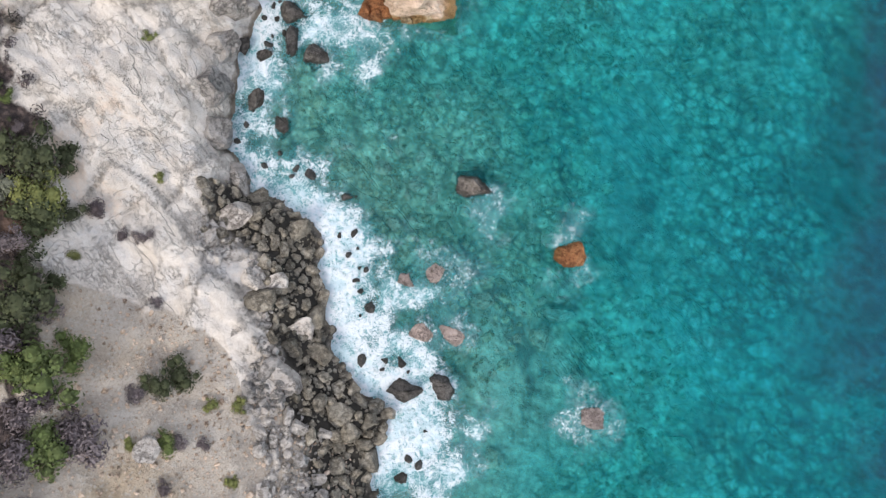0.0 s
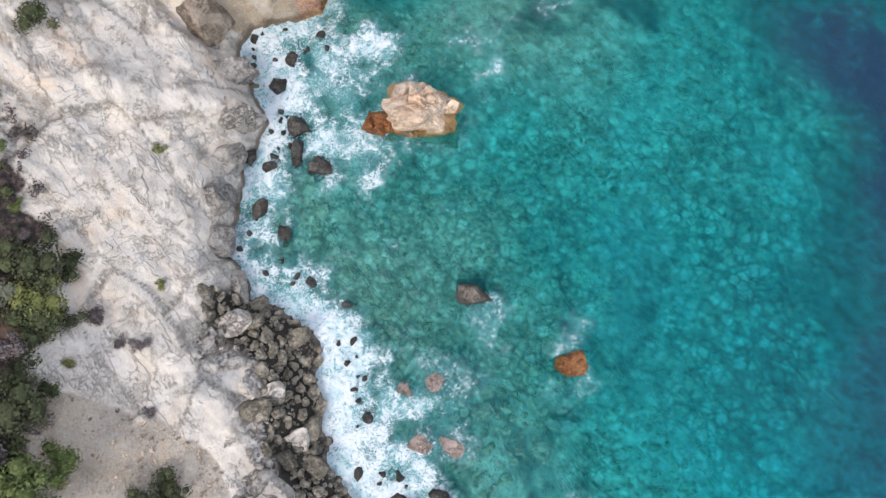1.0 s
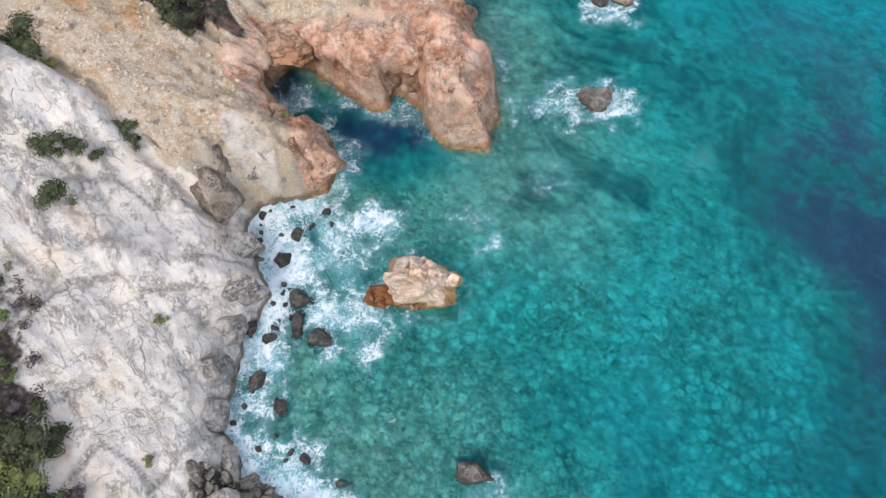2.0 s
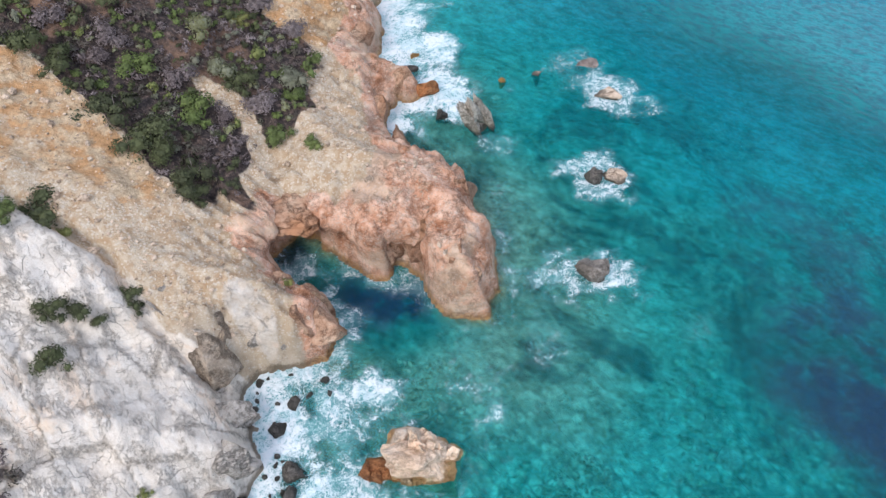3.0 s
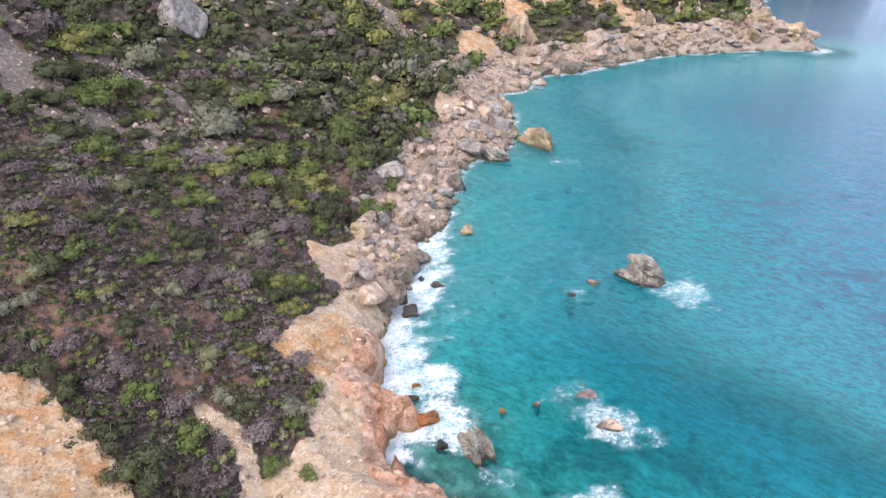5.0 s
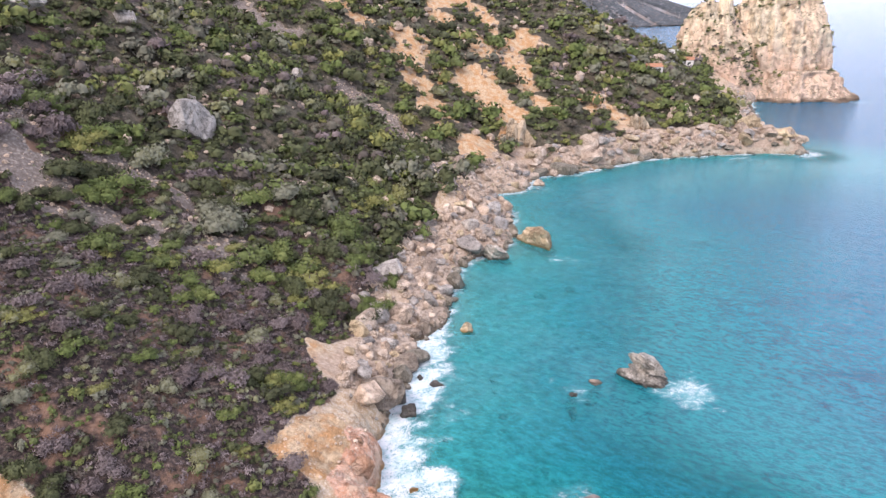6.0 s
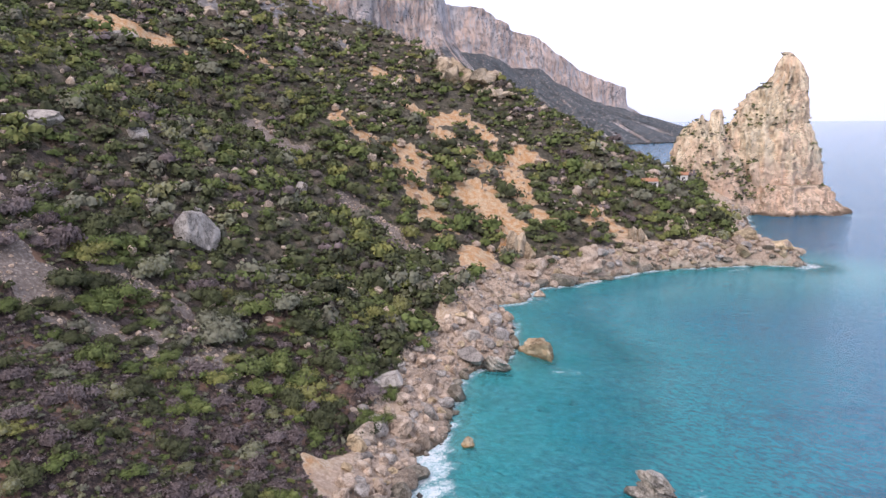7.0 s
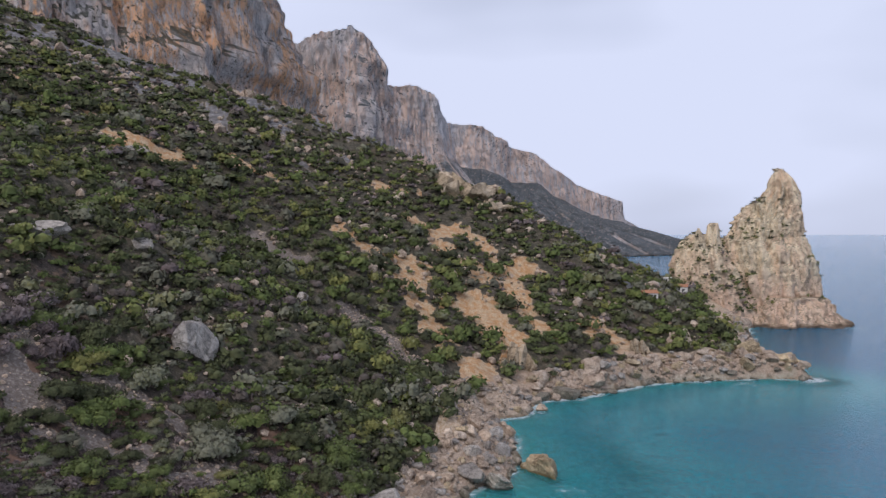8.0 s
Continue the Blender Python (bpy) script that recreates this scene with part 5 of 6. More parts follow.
def joined(name, shapes, places, mats, label, category, attrs=None, kind="stuff", parent=None):
    """Many pieces in one mesh. places: x, y, z, scale (3), turn, which shape, which material."""
    V, F, M, base = [], [], [], 0
    for x, y, z, s, a, k, mi in places:
        P, f = shapes[k]
        V.append(turn_z(P * s, a) + (x, y, z))
        F.append(f + base)
        M.append(np.full(len(f), mi))
        base += len(P)
    ob = new(name, mesh_of(name, np.concatenate(V), np.concatenate(F), mats, shade=False, index=np.concatenate(M)))
    if parent:
        ob.parent = parent
    return tagged(ob, label, category, kind=kind)


def spread(n, box, accept, radius, seed, gap=0.75, tries=30):
    """Random places with room between them. radius(rng, x, y) gives each one's size."""
    rng = random.Random(seed)
    x0, y0, x1, y1 = box
    px, py = np.array([rng.uniform(x0, x1) for _ in range(n * tries)]), np.array([rng.uniform(y0, y1) for _ in range(n * tries)])
    z, d = height(px, py)
    ok = accept(px, py, z, d)
    cells, out, big = {}, [], 0.0
    for i in np.nonzero(ok)[0]:
        x, y = px[i], py[i]
        r = radius(rng, x, y)
        c = max(1.0, 4.0 if y < 260 else 12.0)
        key = (int(x // c), int(y // c), c)
        clash = False
        for ax in (-1, 0, 1):
            for ay in (-1, 0, 1):
                for bx, by, br in cells.get((key[0] + ax, key[1] + ay, c), ()):
                    if (bx - x) ** 2 + (by - y) ** 2 < (gap * (br + r)) ** 2:
                        clash = True
                        break
        if clash:
            continue
        cells.setdefault(key, []).append((x, y, r))
        out.append((x, y, z[i], r, d[i]))
        if len(out) >= n:
            break
    return out


SMALL = [rock_shape(200 + k, 1, 7, 0.0, (0.45, 0.8)) for k in range(10)]
MEDIUM = [rock_shape(220 + k, 2, 11, 0.03, (0.42, 0.78)) for k in range(10)]
MEDIUM_MESH = {}


def boulder(x, y, z, r, seed, mat, label, group, wide=(0.75, 1.2), low=(0.65, 1.0)):
    rng = random.Random(seed)
    k = rng.randrange(10)
    if (k, mat.name) not in MEDIUM_MESH:
        MEDIUM_MESH[k, mat.name] = mesh_of("boulder", *MEDIUM[k], [mat], shade=False)
    ob = new("boulder", MEDIUM_MESH[k, mat.name])
    h = r * rng.uniform(*low)
    ob.matrix_basis = pose(x, y, z + 0.25 * h, 0, 0, rng.uniform(0, 360)) @ Matrix.Diagonal((r * rng.uniform(*wide), r * rng.uniform(*wide), h, 1))
    return tagged(ob, label, "boulder", group)


def rubble_band(x, y, z, d):
    edge = np.interp(y, [-40, -28, -15, -6, 0, 4, 8], [12, 11, 9, 6.5, 7.5, 6.5, 3])
    return (d > 0.0) & (d < edge + 1.0 * fbm(x, y, 4, 2, 71)) & (y < 8.5)


# dark wet boulders between the slabs and the surf
heap = spread(330, (-30, -38, -6, 9), rubble_band, lambda g, x, y: g.uniform(1.2, 2.0) if g.random() < 0.3 else g.uniform(0.55, 1.15), 5, 0.62, 60)
heap.sort(key=lambda p: -p[3])
for i, (x, y, z, r, d) in enumerate(heap[:120]):
    dark = d < np.interp(y, [-38, -15, -5, 8], [6.0, 5.0, 5.5, 5.0]) + 0.8 * math.sin(x * 3 + y)
    boulder(x, y, z, r, i, ROCK_DARK if dark else ROCK_GREY, "dark brown wet boulder in a heap by the surf" if dark else "pale grey boulder at the edge of the slabs", "boulders in the shore heap")
rng = random.Random(4)
joined("heaped_boulders", MEDIUM, [(x, y, z + 0.2 * r, (r * rng.uniform(0.8, 1.2), r * rng.uniform(0.75, 1.1), r * rng.uniform(0.65, 1.0)), rng.uniform(0, 6.3), rng.randrange(10), 0 if d < 5.2 + rng.uniform(-1, 1) else 1) for x, y, z, r, d in heap[120:]], [ROCK_DARK, ROCK_GREY], "dark brown boulders heaped between slabs and surf", "boulders")
pieces = spread(1500, (-30, -38, -6, 9), rubble_band, lambda g, x, y: g.uniform(0.16, 0.42), 6, 0.5, 20)
rng = random.Random(3)
def bits(found, dark_to, low=0.6, mats=2, shapes=10):
    return [(x, y, z + 0.1 * r, (r * rng.uniform(0.8, 1.25), r * rng.uniform(0.7, 1.1), r * rng.uniform(low, low + 0.3)), rng.uniform(0, 6.3), rng.randrange(shapes), 0 if d < dark_to + rng.uniform(-1, 1) else 1) for x, y, z, r, d in found]
joined("shore_stones", SMALL, bits(pieces, 5.2), [ROCK_DARK, ROCK_GREY], "loose dark and grey stones between shore boulders", "stones")

# small dark stones washed by the surf
def surf_band(x, y, z, d):
    return (d < -0.6) & (d > np.interp(y, [-36, 6, 12, 38], [-5, -6, -5, -4])) & (fbm(x, y, 5, 2, 76) > -0.15)
pieces = spread(24, (-16, -36, -2, 8), surf_band, lambda g, x, y: 0.25 + min(0.7, g.expovariate(3.2)), 22, 0.9, 20) + spread(26, (-26, 9, -12, 40), surf_band, lambda g, x, y: 0.3 + min(0.9, g.expovariate(2.6)), 23, 0.9, 20)
joined("surf_stones", MEDIUM, [(x, y, -0.15 * r, (r * rng.uniform(0.9, 1.3), r * rng.uniform(0.7, 1.1), r * rng.uniform(0.6, 0.9) - 0.4 * z), rng.uniform(0, 6.3), rng.randrange(10), 0) for x, y, z, r, d in pieces], [ROCK_WET], "small dark wet stones awash in the surf", "stones")

# pale boulders along the northern shore
def north_band(x, y, z, d):
    edge = np.interp(y, [112, 125, 150, 180, 215, 250, 300, 345, 390, 470, 540], [1, 9, 15, 17, 17, 20, 17, 13, 11, 14, 8])
    return (d > -0.8) & (d < edge + 3 * fbm(x, y, 12, 2, 72)) & (x > -40)
heap = spread(420, (-25, 118, 60, 320), north_band, lambda g, x, y: min(5.0, 0.9 + g.expovariate(0.75)), 7, 0.5, 40)
heap += spread(300, (40, 300, 215, 545), north_band, lambda g, x, y: min(7.0, 1.8 + g.expovariate(0.5)), 8, 0.45, 60)
heap.sort(key=lambda p: p[1])
lead = [p for p in heap if p[3] > 1.25][:165]
for i, (x, y, z, r, d) in enumerate(lead):
    m = ROCK_DARK if d < 1.0 else ROCK_BROWN if d < 2.5 and i % 3 else (ROCK_PALE, ROCK_PALE, ROCK_GREY, ROCK_PALE, ROCK_OCHRE, ROCK_LEDGE, ROCK_PALE)[i % 7]
    boulder(x, y, z, r, 500 + i, m, "dark wet boulder at the waterline" if d < 1.0 else "brown weathered boulder near the waterline" if m is ROCK_BROWN else "grey boulder on the stony shore" if m in (ROCK_GREY, ROCK_LEDGE) else "tan boulder on the stony shore" if m is ROCK_OCHRE else "pale pinkish boulder on the stony shore", "boulders along the shore")
chosen = {id(p) for p in lead}
rest = [(x, y, z + 0.1 * r, (r * rng.uniform(0.8, 1.25), r * rng.uniform(0.7, 1.1), r * rng.uniform(0.55, 0.9)), rng.uniform(0, 6.3), rng.randrange(10), 0 if d < 1.5 and rng.random() < 0.7 else rng.choice((1, 1, 1, 1, 2, 3))) for p in heap if id(p) not in chosen for x, y, z, r, d in (p,)]
joined("shore_boulders", MEDIUM, rest, [ROCK_DARK, ROCK_PALE, ROCK_GREY, ROCK_OCHRE], "pale and brown boulders heaped along the shore", "boulders")
pieces = spread(2600, (-25, 118, 60, 320), north_band, lambda g, x, y: g.uniform(0.25, 0.8), 9, 0.5, 16) + spread(1300, (40, 300, 215, 545), north_band, lambda g, x, y: g.uniform(0.5, 1.6), 10, 0.5, 16)
joined("shore_rubble", SMALL, [(*p[:6], p[6] if p[6] == 0 else rng.choice((1, 1, 1, 1, 1, 2))) for p in bits(pieces, 0.8)], [ROCK_DARK, ROCK_PALE, ROCK_GREY], "loose pale rubble along the stony shore", "rubble")

# rounded stones on the sea bed
def shallow(x, y, z, d):
    return (d < -1.5) & (d > -45) & (fbm(x, y, 18, 3, 73) > -0.1) & (d > -34)
pieces = spread(1300, (-25, -40, 34, 42), shallow, lambda g, x, y: min(2.2, 0.35 + g.expovariate(2.2)), 11, 0.75, 8)
pieces += spread(22, (-15, 75, 50, 210), shallow, lambda g, x, y: min(2.4, 0.6 + g.expovariate(1.8)), 12, 0.8, 8)
joined("seabed_stones", SMALL, [(x, y, z, (r * 1.1, r, min(r * 0.6, -z * 0.5)), rng.uniform(0, 6), rng.randrange(10), 0 if y > 75 else rng.choice((0, 1, 2, 2))) for x, y, z, r, d in pieces], [ROCK_SUB, ROCK_SEABED, ROCK_SEABED], "rounded stones on the shallow sea bed", "stones")

# loose stones on the earth slopes
def bare(x, y, z, d):
    f = zones(x, y, z, d)
    return (d > 2) & (f["scrub"] < 0.3) & (f["slab"] < 0.5) & ((f["orange"] < 0.6) | (fbm(x, y, 5, 3, 75) > 0.15))
pieces = spread(2600, (-60, -40, 0, 110), bare, lambda g, x, y: 0.1 + min(0.7, g.expovariate(7)), 13, 1.0, 10)
pieces += spread(1100, (-42, -34, -12, 4), bare, lambda g, x, y: 0.07 + min(0.45, g.expovariate(9)), 24, 1.0, 16)
joined("slope_stones", SMALL, bits(pieces, -9), [ROCK_GREY, ROCK_PALE], "small pale stones scattered on the earth slope", "stones")

# stones on the scree
def stony(x, y, z, d):
    return (zones(x, y, z, d)["scree"] > 0.4) & (d > 12)
pieces = spread(900, (-110, 130, 15, 330), stony, lambda g, x, y: (0.12 + min(0.8, g.expovariate(4))) * (0.6 + y / 300), 21, 0.9, 40)
joined("scree_stones", SMALL, bits(pieces, -9), [ROCK_GREY, ROCK_PALE], "grey angular stones lying on the scree", "stones")

# rock steps along the foot of the slabs and round the headland
EDGES = [(-25.2, 23.5, 5.5, 5, 4.5, 0), (-24.5, 27.8, 6, 4.5, 5.0, 0), (-25.5, 33, 5, 6, 5.0, 0), (-27, 19, 4.5, 6, 6.0, 0), (-26.5, 14.5, 4, 5, 4.0, 0), (-24.4, 9.2, 4, 3.6, 2.6, 0), (-26.8, 38.5, 4, 4, 5.0, 0),
         (-27.5, 43.0, 6.5, 6, 8.0, 1), (-23.5, 42.5, 6, 4, 5.5, 0), (-17.5, 44.2, 5.5, 5, 7.0, 2), (-17, 47.5, 4.5, 4.5, 7.5, 2), (-21, 48.5, 5, 4.5, 8.5, 2),
         (2.4, 50.2, 3.6, 3.4, 4.2, 2), (5.2, 52.4, 2.2, 2.6, 2.6, 2), (1.0, 52, 5, 5, 8.0, 2), (4.0, 57, 4.5, 6, 6.0, 2), (1.5, 64, 5, 6, 7.0, 2), (-2.5, 69, 6, 5, 7.5, 2), (-3.5, 56.5, 5, 4.5, 9.5, 2), (-8.5, 56.8, 5, 3.6, 9.5, 2), (-7.2, 76.5, 3.6, 6, 5.0, 2), (-10.6, 84, 3.5, 5, 5.0, 2),
         (-13, 92, 6, 5, 6.0, 2), (-7, 91, 5, 3.5, 3.5, 2), (-15, 99, 5.5, 6, 8.0, 2), (-14.5, 106, 5, 6, 7.5, 2),
         (-27.3, 39.3, 7.0, 7.5, 9.2, 1), (-31.6, 43.2, 6.5, 6, 12.6, 3), (-29.6, 41.2, 4, 4, 10.5, 3), (-33.5, 45.2, 5, 5, 13.5, 3), (-20.0, 43.2, 6.5, 3.6, 7.6, 0), (-16.2, 44.6, 5.5, 6.5, 8.6, 2),
         (-20.2, -12.6, 8.0, 7.0, 0.5, 3), (-18.0, -8.4, 6.5, 5.0, 0.5, 3), (-22.6, -17.0, 4.0, 4.4, 0.5, 3), (-23.6, -7.6, 5.0, 4.0, 0.5, 3)]
for i, (x, y, w, dp, top, m) in enumerate(EDGES):
    top = max(top, float(floor_at(x, y)[0]) + 0.7)
    P, F = rock_shape(400 + i, 4, 20, 0.09, (0.36, 0.72), 0.05, (0.5, 0.43, 0.75))
    z0 = min(0.0, float(floor_at(x, y)[0])) - 0.5
    P = turn_z(P / np.abs(P).max(0) * [w / 2, dp / 2, 1], 0.5 * math.sin(i * 2.3))
    P[:, 2] = z0 + (P[:, 2] + 1) / 2 * (top - z0)
    P[:, :2] *= (1.25 - 0.35 * (P[:, 2] - z0) / (top - z0))[:, None]
    ob = new("outcrop", mesh_of("outcrop", P, F, [(ROCK_LEDGE, ROCK_BROWN, ROCK_ORANGE, ROCK_SLAB)[m]], shade=False))
    ob.location = (x, y, 0)
    tagged(ob, ("grey weathered rock step above the surf", "brown crumbly rock outcrop beside the slabs", "orange-pink weathered rock outcrop on the headland", "pale grey limestone block beside a crevice")[m], "outcrop", "rock steps along the shore")

# the roof of the sea cave
P, F = rock_shape(460, 5, 14, 0.12, (0.5, 0.8), 0.03)
P = P / np.abs(P).max(0) * [5.6, 5.0, 1]
P[:, 2] = np.where(P[:, 2] > 0, P[:, 2] * 2.6, P[:, 2] * 1.6)
roof = new("cave_roof", mesh_of("cave_roof", P, F, [ROCK_ORANGE], shade=False))
roof.location = (-21.5, 60.7, 6.6)
tagged(roof, "overhanging orange rock roof of a dark sea cave", "outcrop")

# slabs and boulders on the slope
for i, (x, y, w, m, label) in enumerate([(-24.0, 4.6, 4.6, ROCK_SLAB, "pale grey limestone block at the slab's foot"), (-26.2, 1.9, 3.0, ROCK_SLAB, "pale grey limestone block at the slab's foot"), (-21.8, -2.4, 2.6, ROCK_SLAB, "pale grey squarish boulder"), (-19.5, -2.8, 2.8, ROCK_SLAB, "pale grey squarish boulder"),
                                         (-30.4, -18.5, 3.4, ROCK_SLAB, "pale flat stone on the earth slope"), (-20.4, -24.5, 2.8, ROCK_SLAB, "pale pink boulder at the slope's foot"), (-20.6, -16.0, 2.2, ROCK_SLAB, "pale grey boulder below the slabs"),
                                         (-73.6, 210.0, 16.5, ROCK_GREY, "great grey boulder lying among the shrubs"), (-77, 222, 6.5, ROCK_GREY, "grey boulder leaning behind a larger one"), (-127, 221, 21.0, ROCK_GREY, "long pale grey outcrop among the shrubs"), (-42.9, 192, 6.5, ROCK_PALE, "pale boulder among the shrubs"),
                                         (-88.8, 215, 5.6, ROCK_GREY, "grey boulder among the shrubs"), (-163, 381, 19.0, ROCK_GREY, "grey outcrop above an earth scar"), (-95, 503, 8.5, ROCK_PALE, "pale upright rock on the hillside"), (-105, 247, 8, ROCK_GREY, "grey rock among the shrubs"), (-61, 306, 7, ROCK_GREY, "grey boulder among the shrubs")]):
    P, F = rock_shape(300 + i, 4, 10, 0.05, (0.42, 0.75))
    P = turn_z(P / np.abs(P).max(0) * [w / 2, w * 0.36, w * (0.14 if w > 18 else 0.55 if w > 14 else 0.42 if w > 5 else 0.3)], i * 1.1)
    ob = new("boulder", mesh_of("boulder", P, F, [m], shade=False))
    ob.location = (x, y, float(floor_at(x, y)[0]) + 0.12 * w)
    tagged(ob, label, "boulder")
def hill(x, y, z, d):
    return (d > 18) & (y > 150) & (inland(x, y, SCRUB) > 2) & (fbm(x, y, 40, 3, 74) > np.interp(y, [350, 450], [-0.12, 0.15]))
pieces = spread(1900, (-300, 110, 150, 600), hill, lambda g, x, y: (0.5 + min(2.4, g.expovariate(1.8))) * (0.3 + y / 280), 14, 0.8, 10)
joined("hillside_rocks", SMALL, bits([(x, y, z + 0.35 * r, r, d) for x, y, z, r, d in pieces], -9), [ROCK_GREY, ROCK_PALE], "pale rocks scattered between hillside shrubs", "rocks")


# ---- crags on the hillside ----
def crag(x, y, w, h, mat, label, seed, skew=0.0, spikes=6):
    """A jagged outcrop of several upright blocks grown together."""
    r = np.random.RandomState(seed)
    ob = tagged(new("crag"), label, "crag")
    ob.location = (x, y, float(floor_at(x, y)[0]))
    for k in range(spikes):
        q = (k + 0.5) / spikes - 0.5
        P, f = rock_shape(seed * 10 + k, 4, 18, 0.08, (0.30, 0.62), 0.05, (0.25, 0.1, 0.96))
        P = P / np.abs(P).max(0)
        tall = h * (1.0 - 1.5 * abs(q - skew)) * r.uniform(0.75, 1.05)
        P = P * [w / spikes * r.uniform(0.9, 1.5), w * 0.28 * r.uniform(0.7, 1.2), max(tall, 0.25 * h)]
        part("block", mesh_of("block", turn_z(P, r.uniform(-0.4, 0.4)) + (q * w, r.normal(0, 0.06 * w), 0.0), f, [mat], shade=False), ob)
    return ob


crag(14, 508, 36, 25, ROCK_CRAG, "pale ochre rock spire on the ridge", 81, -0.25, 5)
crag(36, 496, 26, 7, ROCK_CRAG, "pale ochre crag below a rock spire", 82, -0.2)
crag(36, 336, 16, 17, ROCK_CRAG, "ochre rock rib above the shore", 83, -0.1)
crag(101, 368, 11, 10, ROCK_CRAG, "ochre rock rib above the bay", 84)
crag(-160, 575, 12, 13, ROCK_PALE, "small pale rock pillar under the cliff", 85, 0.0, 3)


# ---- shrubs ----
def leaf_material():
    n = Nodes("shrub_leaves")
    tone = n.attr("tone")
    isle = n.t.nodes.new("ShaderNodeNewGeometry").outputs["Random Per Island"]
    t = n.math("ADD", tone, n.math("MULTIPLY", n.math("SUBTRACT", isle, 0.5), 0.07))
    col = n.ramp(t, (0.0, (0.054, 0.058, 0.034)), (0.2, (0.092, 0.104, 0.046)), (0.33, (0.122, 0.158, 0.05)), (0.42, (0.16, 0.178, 0.062)), (0.5, (0.21, 0.205, 0.066)), (0.6, (0.20, 0.205, 0.145)), (0.72, (0.105, 0.092, 0.072)), (0.85, (0.145, 0.112, 0.110)), (1.0, (0.25, 0.205, 0.20)))
    col = n.mix(1.0, col, n.ramp(isle, (0.0, (0.82, 0.82, 0.82)), (1.0, (1.2, 1.2, 1.18))), "MULTIPLY")
    # leaves face outward from the crown as well as their own way
    a = n.t.nodes.new("ShaderNodeAttribute")
    a.attribute_name = "dome"
    w = n.t.nodes.new("ShaderNodeVectorTransform")
    w.vector_type, w.convert_from, w.convert_to = "NORMAL", "OBJECT", "WORLD"
    n.put(w.inputs[0], a.outputs["Vector"])
    m = n.t.nodes.new("ShaderNodeMix")
    m.data_type = "VECTOR"
    m.inputs[0].default_value = 0.55
    n.put(m.inputs[4], n.t.nodes.new("ShaderNodeNewGeometry").outputs["Normal"])
    n.put(m.inputs[5], w.outputs[0])
    v = n.t.nodes.new("ShaderNodeVectorMath")
    v.operation = "NORMALIZE"
    n.put(v.inputs[0], m.outputs[1])
    return n.done(n.surface(col, 0.75, v.outputs[0], 0.15))


def bark_material():
    n = Nodes("shrub_bark")
    return n.done(n.surface(n.ramp(n.noise(6, 5), (0.3, (0.07, 0.06, 0.05)), (0.7, (0.22, 0.19, 0.17))), 0.9))


LEAF, BARK = leaf_material(), bark_material()
UNIT = [(0.85 * math.cos(a), 0.85 * math.sin(a)) for a in (0.6, 2.2, 3.7, 5.3)]


def unit(v):
    return v / np.maximum(np.linalg.norm(v, axis=-1, keepdims=True), 1e-6)


def bush_shape(seed, cards, lobes=6, size=0.16, squat=0.75, core=True, thin=0.0):
    """Leaf sprays over several domes of a shrub of unit radius: corners and four-sided faces."""
    r = np.random.RandomState(seed)
    C = np.stack([r.normal(0, 0.42, lobes), r.normal(0, 0.42, lobes), r.uniform(0.15, 0.6, lobes)], -1)
    C[0] = (0, 0, 0.35)
    R = r.uniform(0.32, 0.58, lobes)
    k = r.choice(lobes, cards, p=R ** 2 / (R ** 2).sum())
    D = r.normal(size=(cards, 3))
    D[:, 2] = np.abs(D[:, 2]) * 0.9 - 0.25
    D /= np.linalg.norm(D, axis=1)[:, None]
    P = C[k] + D * (R[k] * (r.uniform(0.72, 1.12, cards) if not thin else r.uniform(0.3, 1.2, cards)))[:, None]
    P[:, 2] = np.maximum(P[:, 2], 0.03) * squat
    N = D + r.normal(0, 0.33, (cards, 3))
    N /= np.linalg.norm(N, axis=1)[:, None]
    T = np.cross(N, r.normal(size=(cards, 3)))
    T /= np.linalg.norm(T, axis=1)[:, None]
    B = np.cross(N, T)
    s = (size * r.uniform(0.55, 1.3, cards))[:, None]
    slim = 0.4 if thin else 0.72
    V = np.stack([P + s * (a * T + slim * b * B) + N * s * (0.25 if i % 2 else -0.1) for i, (a, b) in enumerate(UNIT)], 1).reshape(-1, 3)
    F = np.arange(cards * 4).reshape(-1, 4)
    M = np.repeat(unit(0.6 * D + 0.4 * unit(P + (0, 0, 0.15))), 4, 0)
    if core:
        a, b = np.meshgrid(np.linspace(0, 2 * np.pi, 7), np.linspace(0.1, 1.75, 3))
        ball = np.stack([np.cos(a) * np.sin(b), np.sin(a) * np.sin(b), np.cos(b)], -1).reshape(-1, 3)
        for c, rad in zip(C, R):
            n = len(V)
            M = np.concatenate([M, unit(0.7 * ball + 0.3 * unit(c + ball * rad))])
            Q = c + ball * rad * 0.6
            Q[:, 2] = np.maximum(Q[:, 2], -0.05) * squat
            V, F = np.concatenate([V, Q]), np.concatenate([F, grid_faces(7, 3) + n])
    return V, F, M


def stems_shape(seed, count=5):
    r = np.random.RandomState(seed)
    V, F = [], []
    for _ in range(count):
        a, out, h = r.uniform(0, 6.3), r.uniform(0.1, 0.5), r.uniform(0.35, 0.75)
        tip = np.array([math.cos(a) * out, math.sin(a) * out, h])
        ring = np.array([(math.cos(q), math.sin(q), 0) for q in np.linspace(0, 2 * np.pi, 6)[:-1]])
        n = sum(len(v) for v in V)
        V.append(np.concatenate([ring * 0.045 + (0, 0, -0.15), ring * 0.03 + tip * 0.5, ring * 0.012 + tip]))
        for lvl in (0, 5):
            for q in range(5):
                F.append((n + lvl + q, n + lvl + (q + 1) % 5, n + lvl + 5 + (q + 1) % 5, n + lvl + 5 + q))
    return np.concatenate(V), np.array(F)


